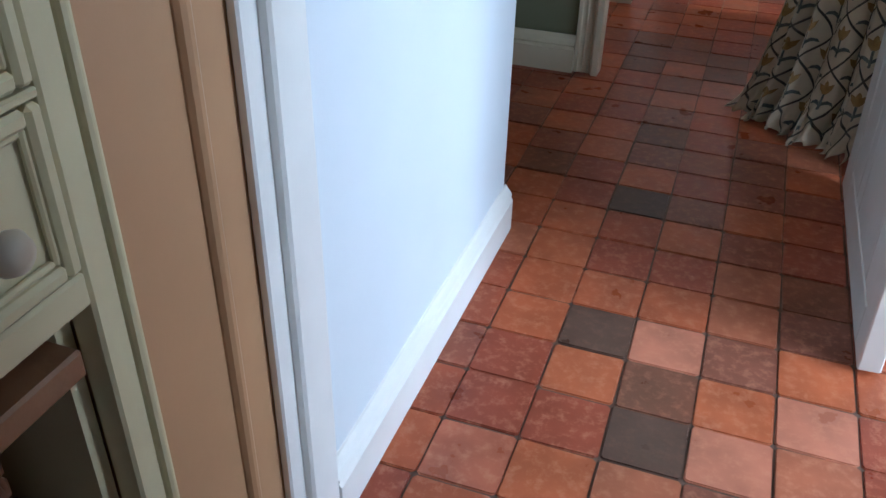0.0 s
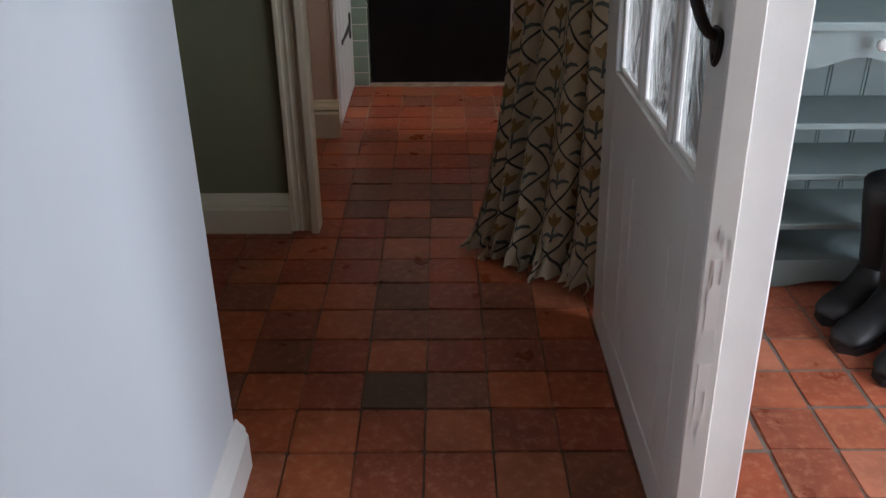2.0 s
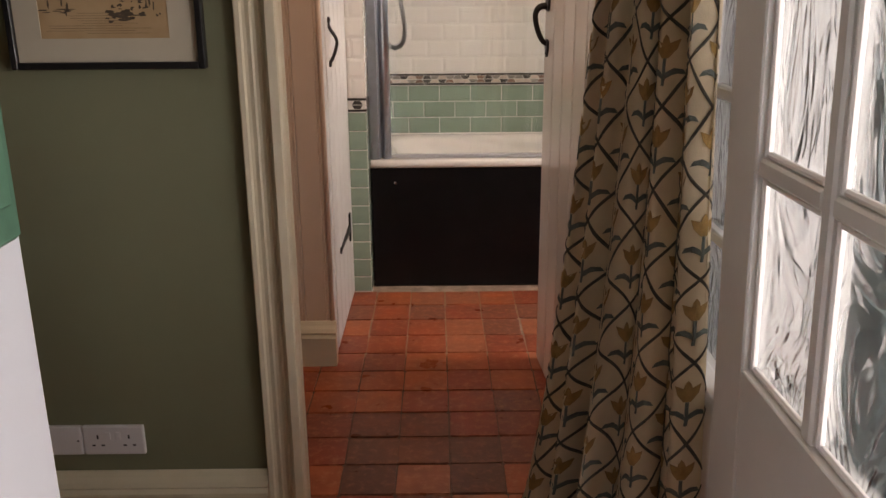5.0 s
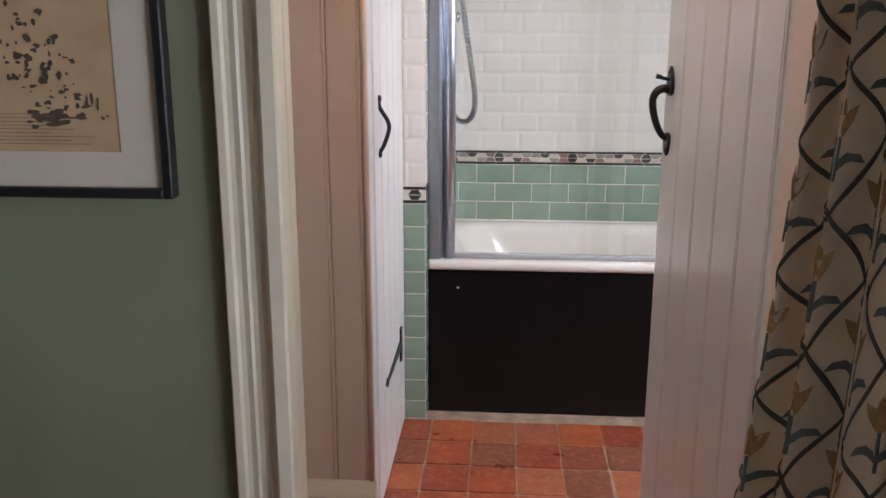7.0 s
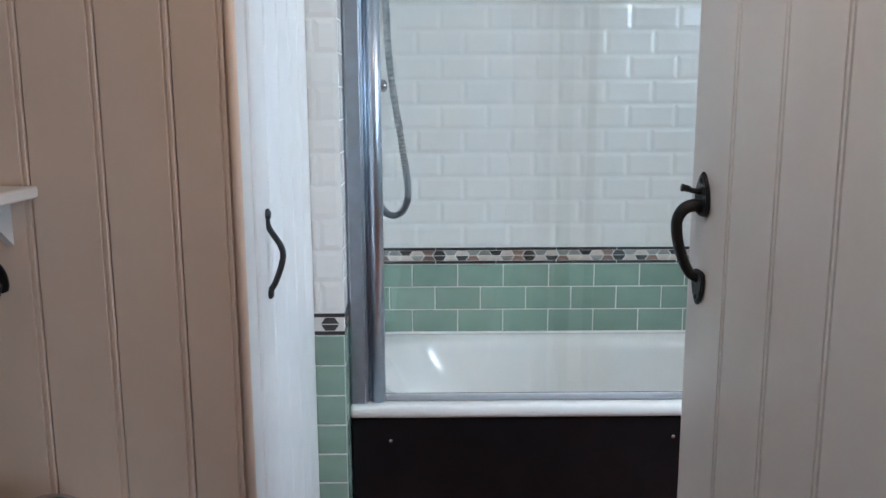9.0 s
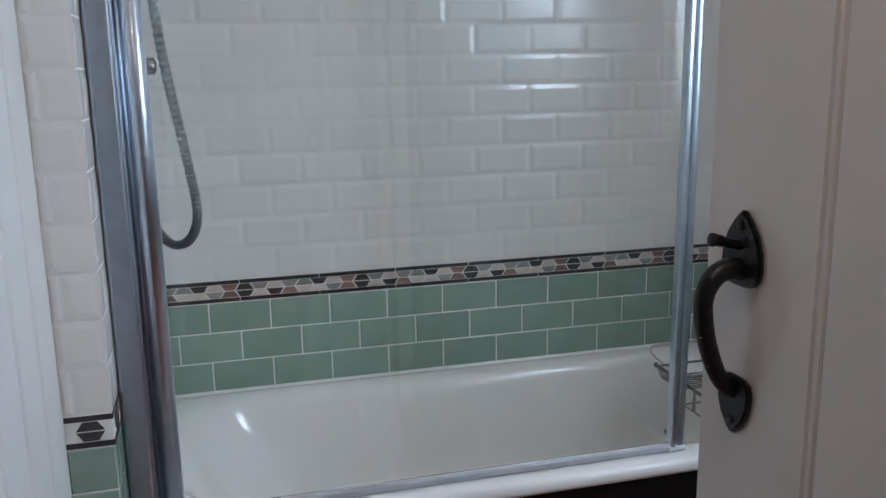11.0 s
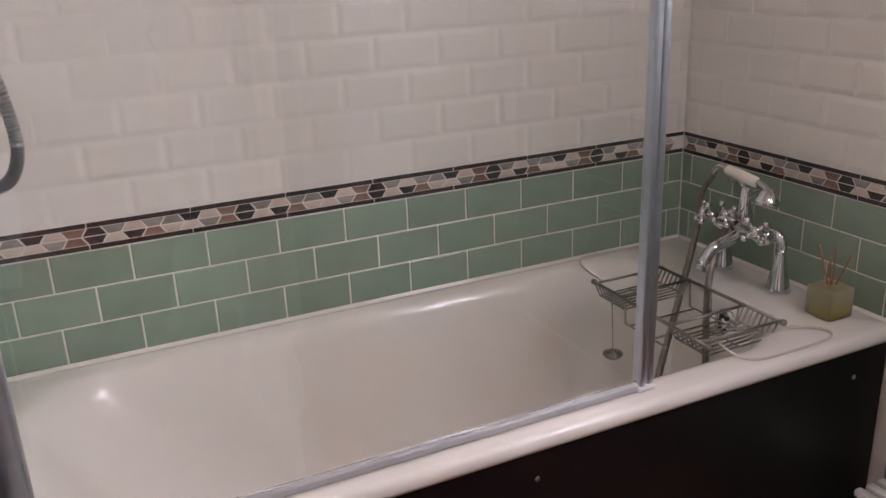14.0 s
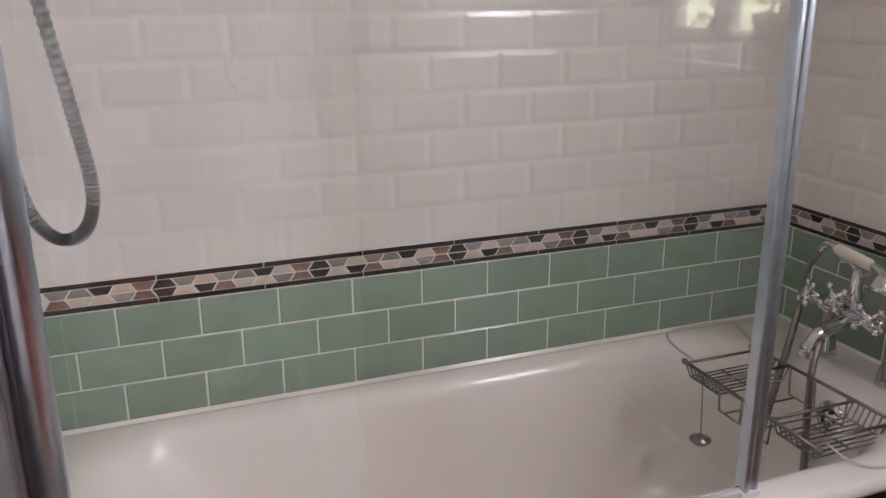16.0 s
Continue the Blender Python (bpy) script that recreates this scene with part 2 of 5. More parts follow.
M = {
    "blue_wall": mat("pale_blue_emulsion", (0.65, 0.695, 0.735), 0.55, vary=0.05, scale=3, bump=0.05, bump_scale=180),
    "green_wall": mat("sage_green_emulsion", (0.200, 0.210, 0.128), 0.6, vary=0.07, scale=3, bump=0.05, bump_scale=180),
    "cream": mat("cream_gloss_paint", (0.74, 0.665, 0.49), 0.35, vary=0.06, scale=14, bump=0.08, bump_scale=90),
    "white": mat("white_gloss_paint", (0.80, 0.79, 0.76), 0.3, vary=0.05, scale=10, bump=0.06, bump_scale=90),
    "white_door": mat("white_satin_door_paint", (0.79, 0.74, 0.69), 0.24, vary=0.05, scale=6, bump=0.06, bump_scale=60),
    "grey_door": mat("off_white_door_paint", (0.70, 0.67, 0.62), 0.36, vary=0.07, scale=6, bump=0.08, bump_scale=60),
    "tan": mat("tan_eggshell_paint", (0.80, 0.610, 0.465), 0.36, vary=0.06, scale=5, bump=0.06, bump_scale=70),
    "lining": mat("brown_door_lining_paint", (0.45, 0.26, 0.135), 0.38, vary=0.08, scale=5, bump=0.05),
    "plaster": mat("white_plaster", (0.75, 0.73, 0.69), 0.7, vary=0.05, scale=3, bump=0.1, bump_scale=90),
    "grout_dark": mat("dark_floor_grout", (0.150, 0.085, 0.056), 0.8, vary=0.4, scale=20, bump=0.4, bump_scale=150),
    "grout_pale": mat("pale_wall_grout", (0.78, 0.76, 0.71), 0.75, vary=0.12, scale=25, bump=0.2, bump_scale=200),
    "terracotta": terracotta_material("terracotta", RED_TONES, 0.68),
    "terracotta_dark": terracotta_material("burnt_terracotta", DARK_TONES, 0.12),
    "terracotta_brown": terracotta_material("brown_terracotta", BROWN_TONES, 0.40),
    "terracotta_porch": terracotta_material("worn_terracotta", PORCH_TONES, 0.85),
    "grout_bath": mat("pale_floor_grout", (0.42, 0.30, 0.22), 0.8, vary=0.4, scale=20, bump=0.3, bump_scale=150),
    "grout_porch": mat("pale_worn_floor_grout", (0.23, 0.18, 0.15), 0.85, vary=0.45, scale=18, bump=0.4, bump_scale=150),
    "green_tile": mat("sea_green_glaze", (0.275, 0.372, 0.295), 0.2, second=(0.225, 0.315, 0.245), scale=11, bump=0.03, bump_scale=25, coat=0.15, per_object=0.06),
    "white_tile": mat("white_glaze", (0.79, 0.76, 0.71), 0.2, vary=0.03, scale=9, bump=0.03, bump_scale=25, coat=0.15, per_object=0.02),
    "mosaic_cream": mat("cream_marble", (0.68, 0.58, 0.50), 0.35, second=(0.56, 0.47, 0.41), scale=40, per_object=0.10),
    "mosaic_grey": mat("grey_marble", (0.34, 0.32, 0.29), 0.35, second=(0.22, 0.20, 0.18), scale=55, per_object=0.18),
    "mosaic_brown": mat("red_brown_marble", (0.21, 0.105, 0.075), 0.35, second=(0.30, 0.20, 0.16), scale=60, per_object=0.25),
    "black_stone": mat("black_marble_strip", (0.018, 0.017, 0.017), 0.32, second=(0.060, 0.050, 0.046), scale=150, per_object=0.25),
    "enamel": mat("white_bath_enamel", (0.81, 0.78, 0.73), 0.17, vary=0.03, scale=4, coat=0.15),
    "panel_black": mat("black_painted_panel", (0.0075, 0.0075, 0.0085), 0.30, vary=0.35, scale=12, bump=0.06, bump_scale=40),
    "chrome": mat("chrome", (0.64, 0.65, 0.67), 0.08, 1.0),
    "dull_chrome": mat("brushed_chrome", (0.56, 0.62, 0.70), 0.30, 1.0, vary=0.12, scale=30),
    "wire": mat("aged_chrome_wire", (0.30, 0.285, 0.265), 0.3, 1.0, vary=0.3, scale=40),
    "iron": mat("black_iron", (0.006, 0.0058, 0.0058), 0.36, 0.0, vary=0.3, scale=50, bump=0.35, bump_scale=130),
    "clear_coat": mat("clear_plastic_sleeve", (0.62, 0.56, 0.49), 0.25, vary=0.1, scale=40),
    "ivory": mat("ivory_ceramic", (0.80, 0.76, 0.66), 0.15),
    "clear_glass": glass_material("clear_glass", 0.0, 0.0, (0.97, 0.99, 0.98)),
    "rippled_glass": glass_material("rippled_glass", 0.12, 0.36, (0.62, 0.67, 0.69)),
    "fabric": mat("natural_linen", (0.76, 0.645, 0.47), 0.9, vary=0.10, scale=25, bump=0.5, bump_scale=420),
    "thread_dark": mat("dark_olive_wool", (0.060, 0.055, 0.040), 0.95, vary=0.3, scale=90, bump=0.6, bump_scale=500),
    "thread_gold": mat("ochre_wool", (0.36, 0.21, 0.065), 0.95, vary=0.35, scale=70, bump=0.6, bump_scale=500),
    "thread_teal": mat("slate_green_wool", (0.105, 0.125, 0.105), 0.95, vary=0.3, scale=70, bump=0.6, bump_scale=500),
    "teal": mat("grey_teal_paint", (0.21, 0.27, 0.265), 0.45, vary=0.08, scale=8, bump=0.06),
    "rubber": mat("black_rubber", (0.016, 0.016, 0.018), 0.5, vary=0.3, scale=20, bump=0.15, bump_scale=70),
    "cupboard": mat("pale_yellow_cream_paint", (0.62, 0.55, 0.34), 0.4, vary=0.06, scale=8, bump=0.06),
    "wood": mat("oiled_oak", (0.30, 0.15, 0.075), 0.45, vary=0.35, scale=14, bump=0.15, bump_scale=80),
    "chipped": mat("grey_undercoat", (0.64, 0.61, 0.58), 0.6, vary=0.2, scale=60),
    "bare_wood": mat("bare_grey_wood", (0.40, 0.37, 0.34), 0.7, vary=0.3, scale=60),
    "wicker": mat("brown_wicker", (0.24, 0.10, 0.05), 0.6, vary=0.4, scale=60, bump=0.4, bump_scale=120),
    "knob": mat("beige_ceramic_knob", (0.50, 0.44, 0.34), 0.3, vary=0.05),
    "pot": mat("grey_green_glaze", (0.30, 0.33, 0.28), 0.35, vary=0.15, scale=20),
    "plastic": mat("white_socket_plastic", (0.72, 0.72, 0.72), 0.3),
    "dark_slot": mat("dark_slot", (0.02, 0.02, 0.02), 0.6),
    "frame_black": mat("black_picture_frame", (0.012, 0.012, 0.013), 0.35, vary=0.2, scale=40),
    "mount": mat("cream_card_mount", (0.52, 0.47, 0.36), 0.8, vary=0.03),
    "print": mat("sepia_print_paper", (0.48, 0.33, 0.18), 0.8, second=(0.40, 0.26, 0.13), scale=14),
    "print_ink": mat("dark_print_ink", (0.09, 0.065, 0.04), 0.8, vary=0.4, scale=50),
    "canvas_green": mat("sea_green_print", (0.07, 0.20, 0.13), 0.5, second=(0.04, 0.12, 0.08), scale=20),
    "floral": mat("white_cotton", (0.72, 0.68, 0.62), 0.85, vary=0.08, scale=20, bump=0.4, bump_scale=300),
    "rose": mat("rose_print", (0.60, 0.12, 0.11), 0.85, second=(0.70, 0.42, 0.36), scale=60),
    "leaf_print": mat("leaf_print", (0.26, 0.27, 0.15), 0.85, vary=0.4, scale=60),
    "seal": mat("grey_rubber_seal", (0.42, 0.42, 0.43), 0.45, vary=0.1, scale=30),
    "diffuser": glass_material("frosted_glass", 0.55, 0.0, (0.84, 0.83, 0.70)),
    "scent_oil": mat("amber_scent_oil", (0.52, 0.40, 0.10), 0.3, vary=0.1),
    "reed": mat("orange_brown_reed", (0.38, 0.15, 0.05), 0.7, vary=0.2),
    "foliage": mat("garden_foliage", (0.07, 0.11, 0.03), 0.7, second=(0.03, 0.06, 0.02), scale=5),
    "old_hose": mat("tarnished_hose", (0.30, 0.27, 0.24), 0.35, 1.0, vary=0.3, scale=50),
    "hose": mat("steel_hose", (0.48, 0.49, 0.50), 0.32, 1.0),
}


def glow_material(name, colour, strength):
    """An emissive surface that stands in for bright daylight outside."""
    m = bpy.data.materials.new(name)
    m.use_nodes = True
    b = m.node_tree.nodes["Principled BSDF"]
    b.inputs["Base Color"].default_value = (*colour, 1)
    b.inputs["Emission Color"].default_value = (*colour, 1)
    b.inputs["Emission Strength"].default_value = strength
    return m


def let_light_through(m, share):
    """Cloth that glows a little when lit from behind."""
    nt = m.node_tree
    b = nt.nodes["Principled BSDF"]
    tr = nt.nodes.new("ShaderNodeBsdfTranslucent")
    mix = nt.nodes.new("ShaderNodeMixShader")
    mix.inputs[0].default_value = share
    nt.links.new(b.inputs["Base Color"].links[0].from_socket, tr.inputs["Color"])
    nt.links.new(b.outputs[0], mix.inputs[1])
    nt.links.new(tr.outputs[0], mix.inputs[2])
    nt.links.new(mix.outputs[0], nt.nodes["Material Output"].inputs["Surface"])


let_light_through(M["fabric"], 0.50)
M["outside_glow"] = glow_material("garden_glow_panel", (0.80, 0.92, 0.62), 7.0)
M["panel_black"].node_tree.nodes["Principled BSDF"].inputs["Specular IOR Level"].default_value = 0.22


# ---- mesh helpers ----
def finish(bm, name, material, smooth=False):
    me = bpy.data.meshes.new(name)
    bm.normal_update()
    bm.to_mesh(me)
    bm.free()
    if material:
        me.materials.append(M[material])
    if smooth:
        for p in me.polygons:
            p.use_smooth = True
    return me


def part(name, bm, material, parent=None, label="", smooth=False):
    ob = new(name, finish(bm, name, material, smooth))
    if parent is not None:
        ob.parent = parent
    if label:
        ob["label"] = label
    return ob


def thing(name, label, category, group="", kind="", at=(0, 0, 0)):
    ob = new(name)
    ob.location = at
    ob.empty_display_size = 0.05
    return tagged(ob, label, category, group, kind)


def setting(name, bm, material, label, category):
    return tagged(part(name, bm, material), label, category, kind="structure")


def add_box(bm, x0, x1, y0, y1, z0, z1, bevel=0.0, seg=1):
    r = bmesh.ops.create_cube(bm, size=1.0, matrix=Matrix.Translation(((x0 + x1) / 2, (y0 + y1) / 2, (z0 + z1) / 2)) @ Matrix.Diagonal((x1 - x0, y1 - y0, z1 - z0, 1)))
    if bevel:
        edges = list({e for v in r["verts"] for e in v.link_edges})
        bmesh.ops.bevel(bm, geom=edges, offset=bevel, segments=seg, affect="EDGES", profile=0.5)
    return bm


def box(x0, x1, y0, y1, z0, z1, bevel=0.0, seg=1):
    return add_box(bmesh.new(), x0, x1, y0, y1, z0, z1, bevel, seg)


def add_tube(bm, points, radius, sides=10, closed=False, caps=True):
    """A round tube along points; radius may be one number or one a point."""
    pts = [Vector(p) for p in points]
    n = len(pts)
    rad = radius if isinstance(radius, (list, tuple)) else [radius] * n
    rings = []
    up = None
    for i, p in enumerate(pts):
        a = pts[(i - 1) % n] if (closed or i > 0) else p
        b = pts[(i + 1) % n] if (closed or i < n - 1) else p
        d = (b - a).normalized()
        if up is None:
            up = d.orthogonal().normalized()
        up = (up - d * up.dot(d)).normalized()
        side = d.cross(up)
        rings.append([bm.verts.new(p + (up * math.cos(k * 2 * math.pi / sides) + side * math.sin(k * 2 * math.pi / sides)) * rad[i]) for k in range(sides)])
    for i in range(n if closed else n - 1):
        r0, r1 = rings[i], rings[(i + 1) % n]
        for k in range(sides):
            bm.faces.new((r0[k], r0[(k + 1) % sides], r1[(k + 1) % sides], r1[k]))
    if caps and not closed:
        bm.faces.new(rings[0][::-1])
        bm.faces.new(rings[-1])
    return bm


def tube(points, radius, sides=10, closed=False):
    return add_tube(bmesh.new(), points, radius, sides, closed)


def spline(points, steps=8):
    """Smooth points through the given ones."""
    p = [Vector(q) for q in points]
    p = [2 * p[0] - p[1]] + p + [2 * p[-1] - p[-2]]
    out = []
    for i in range(1, len(p) - 2):
        for k in range(steps):
            t = k / steps
            a, b, c, d = p[i - 1], p[i], p[i + 1], p[i + 2]
            out.append(0.5 * (2 * b + (c - a) * t + (2 * a - 5 * b + 4 * c - d) * t * t + (3 * b - a - 3 * c + d) * t ** 3))
    out.append(p[-2])
    return out


def add_turned(bm, profile, origin, axis=(0, 0, 1), sides=20):
    """A turned shape: (radius, height) rows about an axis."""
    q = Vector(axis).to_track_quat("Z", "Y").to_matrix().to_4x4()
    m = Matrix.Translation(origin) @ q
    rings = [[bm.verts.new(m @ Vector((r * math.cos(k * 2 * math.pi / sides), r * math.sin(k * 2 * math.pi / sides), h))) for k in range(sides)] for r, h in profile]
    for a, b in zip(rings, rings[1:]):
        for k in range(sides):
            bm.faces.new((a[k], a[(k + 1) % sides], b[(k + 1) % sides], b[k]))
    bm.faces.new(rings[0][::-1])
    bm.faces.new(rings[-1])
    return bm


def turned(profile, origin, axis=(0, 0, 1), sides=20):
    return add_turned(bmesh.new(), profile, origin, axis, sides)


def swept(profile, path_fn, ends):
    """A moulding: a closed profile [(a, b)] carried between two ends by path_fn(a, b, end)."""
    bm = bmesh.new()
    rows = [[bm.verts.new(path_fn(a, b, e)) for a, b in profile] for e in ends]
    n = len(profile)
    for k in range(n):
        bm.faces.new((rows[0][k], rows[0][(k + 1) % n], rows[1][(k + 1) % n], rows[1][k]))
    bm.faces.new(rows[0][::-1])
    bm.faces.new(rows[1])
    bmesh.ops.recalc_face_normals(bm, faces=bm.faces[:])
    return bm


def add_prism(bm, outline, origin, u, v, depth):
    """A flat outline [(a, b)] in the plane of u and v, given a depth along u x v."""
    o, u, v = Vector(origin), Vector(u), Vector(v)
    n = u.cross(v).normalized() * depth
    lo = [bm.verts.new(o + u * a + v * b) for a, b in outline]
    hi = [bm.verts.new(o + u * a + v * b + n) for a, b in outline]
    k = len(outline)
    faces = [bm.faces.new(lo[::-1]), bm.faces.new(hi)]
    for i in range(k):
        faces.append(bm.faces.new((lo[i], lo[(i + 1) % k], hi[(i + 1) % k], hi[i])))
    bmesh.ops.recalc_face_normals(bm, faces=faces)
    return bm


def prism(outline, origin, u, v, depth):
    return add_prism(bmesh.new(), outline, origin, u, v, depth)


# ---- structure ----
TOP = 2.2
floor = setting("floor", box(-2.4, 2.4, -3.7, 3.6, -0.12, -0.0040), "grout_dark", "terracotta quarry tile floor with dark joints", "floor")
floor_porch = setting("floor_porch", box(0.515, 2.395, -0.99, 1.09, -0.02, -0.0034), "grout_porch", "worn terracotta tile porch floor with pale joints", "floor")
floor_bath = setting("floor_bath", box(-0.47, 1.39, 2.02, 2.766, -0.02, -0.0030), "grout_bath", "terracotta tile floor with pale joints before the bath", "floor")
ceiling = setting("ceiling", box(-2.4, 2.4, -3.7, 3.7, TOP, TOP + 0.12), "plaster", "plain white plaster ceiling", "ceiling")

wall_hall_left = setting("wall_hall_left", box(-2.1, -0.374, -0.995, -0.050, -0.05, TOP), "blue_wall", "pale blue painted hall wall", "wall")
wall_recess = setting("wall_recess", box(-2.3, -2.1, -0.995, 1.275, -0.05, TOP), "green_wall", "sage green end wall of the recess", "wall")
bm = box(-2.1, -0.354, 1.09, 1.12, -0.05, TOP)
add_box(bm, -0.354, 0.37, 1.09, 1.12, 2.03, TOP)
add_box(bm, 0.37, 0.50, 1.09, 1.275, -0.05, TOP)
wall_green = setting("wall_green", bm, "green_wall", "sage green wall with the bathroom doorway", "wall")
bm = box(-2.3, -0.374, -1.315, -0.995, -0.05, TOP)
add_box(bm, 0.72, 1.0, -1.315, -0.995, -0.05, TOP)
add_box(bm, -0.374, 0.72, -1.315, -0.995, 2.05, TOP)
wall_kitchen = setting("wall_kitchen", bm, "lining", "brown painted wall round the kitchen doorway", "wall")
bm = box(-2.4, 1.0, -3.7, -3.58, -0.05, TOP)
add_box(bm, -2.4, -2.3, -3.58, -1.315, -0.05, TOP)
add_box(bm, 0.9, 1.0, -2.4, -1.315, -0.05, TOP)
add_box(bm, 0.9, 1.0, -3.58, -3.4, -0.05, TOP)
# unseen opening, added beside the kitchen fill lamp
add_box(bm, 0.9, 1.0, -3.4, -2.4, -0.05, 1.0)
add_box(bm, 0.9, 1.0, -3.4, -2.4, 2.0, TOP)
wall_kitchen_far = setting("wall_kitchen_far", bm, "plaster", "plain plaster kitchen walls", "wall")

# porch: outer wall with a wide window, end wall behind the shelves
bm = box(2.1, 2.3, -2.1, -1.55, -0.05, TOP)
add_box(bm, 2.1, 2.3, -0.15, 1.275, -0.05, TOP)
add_box(bm, 2.1, 2.3, -1.55, -0.15, -0.05, 0.25)
add_box(bm, 2.1, 2.3, -1.55, -0.15, 2.05, TOP)
add_box(bm, 1.0, 2.1, -2.1, -2.0, -0.05, TOP)
wall_porch = setting("wall_porch", bm, "plaster", "white plaster porch wall with a wide window", "wall")
wall_porch_end = setting("wall_porch_end", box(0.60, 2.1, 0.95, 1.275, -0.05, TOP), "teal", "grey teal porch end wall", "wall")

# bathroom shell
wall_bath_left = setting("wall_bath_left", box(-1.5, -1.3, 1.12, 3.6, -0.05, TOP), "tan", "tan painted bathroom side wall", "wall")
wall_back = setting("wall_back", box(-1.3, 1.396, 3.4348, 3.6, -0.05, TOP), "grout_pale", "tiled wall behind the bath, green below and white above", "wall")
bm = box(1.3958, 1.6, 1.275, 1.42, -0.05, TOP)
add_box(bm, 1.3958, 1.452, 1.42, 1.60, -0.05, TOP)
add_box(bm, 1.3958, 1.6, 2.10, 3.6, -0.05, TOP)
add_box(bm, 1.3958, 1.6, 1.60, 2.10, -0.05, 1.165)
add_box(bm, 1.3958, 1.6, 1.60, 2.10, 1.95, TOP)
wall_right = setting("wall_right", bm, "grout_pale", "tiled bathroom wall with a small window", "wall")
pier = setting("wall_pier", box(-1.3, -0.3118, 2.6868, 3.4348, -0.05, TOP), "grout_pale", "tiled pier at the end of the bath", "wall")


# ---- doorway trim ----
def skirting(name, path_fn, ends, label="cream painted moulded skirting board"):
    prof = [(0, 0), (0.022, 0), (0.022, 0.082), (0.017, 0.090), (0.019, 0.096), (0.015, 0.105), (0.008, 0.112), (0.004, 0.120), (0, 0.122)]
    return setting(name, swept(prof, path_fn, ends), "cream", label, "skirting board")


base_hall = skirting("baseboard_hall", lambda a, b, e: (-0.374 + a, e, b), (-0.995, -0.038), "white painted moulded skirting board")
base_hall.data.materials[0] = M["white"]
base_end = skirting("baseboard_hall_end", lambda a, b, e: (e, -0.054 + a * 0.72, b), (-2.1, -0.374), "white painted moulded skirting board")
base_end.data.materials[0] = M["white"]
skirting("baseboard_green", lambda a, b, e: (e, 1.09 - a * 2.1, b), (-2.1, -0.441))
skirting("baseboard_recess", lambda a, b, e: (-2.1 + a, e, b), (-0.038, 1.045))
skirting("baseboard_tan", lambda a, b, e: (e, 1.98 - a * 1.9, b * 1.25), (-1.28, -0.378))


def fluted_profile(w, d):
    rows = [(0, 0), (0, d * 0.52), (0.003, d * 0.60), (0.013, d * 0.60), (0.017, d * 0.50), (0.024, d * 0.49), (0.033, d * 0.57), (0.037, d * 0.50), (0.044, d * 0.50), (0.052, d * 0.59), (0.056, d * 0.52),
            (0.061, d * 0.60), (0.065, d * 0.90), (0.069, d), (w - 0.003, d), (w, d * 0.93), (w, 0)]
    return rows


trim_left = setting("trim_bathroom_doorway_left", swept(fluted_profile(0.09, 0.045), lambda a, b, e: (-0.442 + a, 1.0902 - b, e), (0, 2.12)), "cream", "cream fluted architrave of the bathroom doorway", "architrave")
trim_right = setting("trim_bathroom_doorway_right", swept(fluted_profile(0.09, 0.045), lambda a, b, e: (0.46 - a, 1.0902 - b, e), (0, 2.12)), "cream", "cream fluted architrave of the bathroom doorway", "architrave")
trim_head = setting("trim_bathroom_doorway_head", swept(fluted_profile(0.09, 0.045), lambda a, b, e: (e, 1.0902 - b, 2.12 - a), (-0.352, 0.37)), "cream", "cream fluted architrave of the bathroom doorway", "architrave")
lining_left = setting("door_lining_left", box(-0.354, -0.3515, 1.0905, 1.121, 0, 2.03), "cream", "cream painted edge of the bathroom doorway", "door lining")
lining_right = setting("door_lining_right", box(0.358, 0.370, 1.10, 1.275, 0, 2.02, 0.002), "tan", "tan painted door lining", "door lining")

# kitchen doorway trim on the hall side
bm = box(-0.374, -0.360, -1.118, -1.092, 0, 2.1, 0.003)
add_box(bm, -0.374, -0.352, -1.075, -1.000, 0, 2.1, 0.004)
add_box(bm, -0.374, -0.366, -1.092, -1.075, 0, 2.1)
kitchen_trim = setting("trim_kitchen_doorway", bm, "white", "white painted architrave of the kitchen doorway", "architrave")
setting("trim_kitchen_bead", tube([(-0.374, -1.185, 0), (-0.374, -1.185, 2.05)], 0.011, 12), "lining", "brown painted bead along the door lining", "bead")

# ---- bathroom window ----
window_1 = thing("window_1", "small white painted casement window with two panes", "window", kind="structure")
bm = box(1.405, 1.445, 1.60, 1.65, 1.165, 1.95, 0.004)
add_box(bm, 1.405, 1.445, 2.05, 2.10, 1.165, 1.95, 0.004)
add_box(bm, 1.405, 1.445, 1.65, 2.05, 1.165, 1.25, 0.004)
add_box(bm, 1.405, 1.445, 1.65, 2.05, 1.90, 1.95, 0.004)
add_box(bm, 1.400, 1.440, 1.815, 1.885, 1.25, 1.90, 0.004)
part("window_frame", bm, "white", window_1)
part("window_sill", box(1.345, 1.405, 1.56, 2.14, 1.140, 1.165, 0.006, 2), "white", window_1, "white painted window board")
for y0, y1 in ((1.65, 1.815), (1.885, 2.05)):
    pane = part("pane", box(1.423, 1.427, y0, y1, 1.25, 1.90), "clear_glass", window_1)
    pane.visible_shadow = False

sill_pot = tagged(part("sill_pot", turned([(0.028, 0), (0.030, 0.002), (0.038, 0.105), (0.041, 0.108), (0.041, 0.130), (0.037, 0.131), (0.034, 0.112), (0.028, 0.110)], (1.372, 2.068, 1.1655), (0, 0, 1), 24), "pot", None, "", True), "grey green glazed plant pot on the window board", "plant pot")

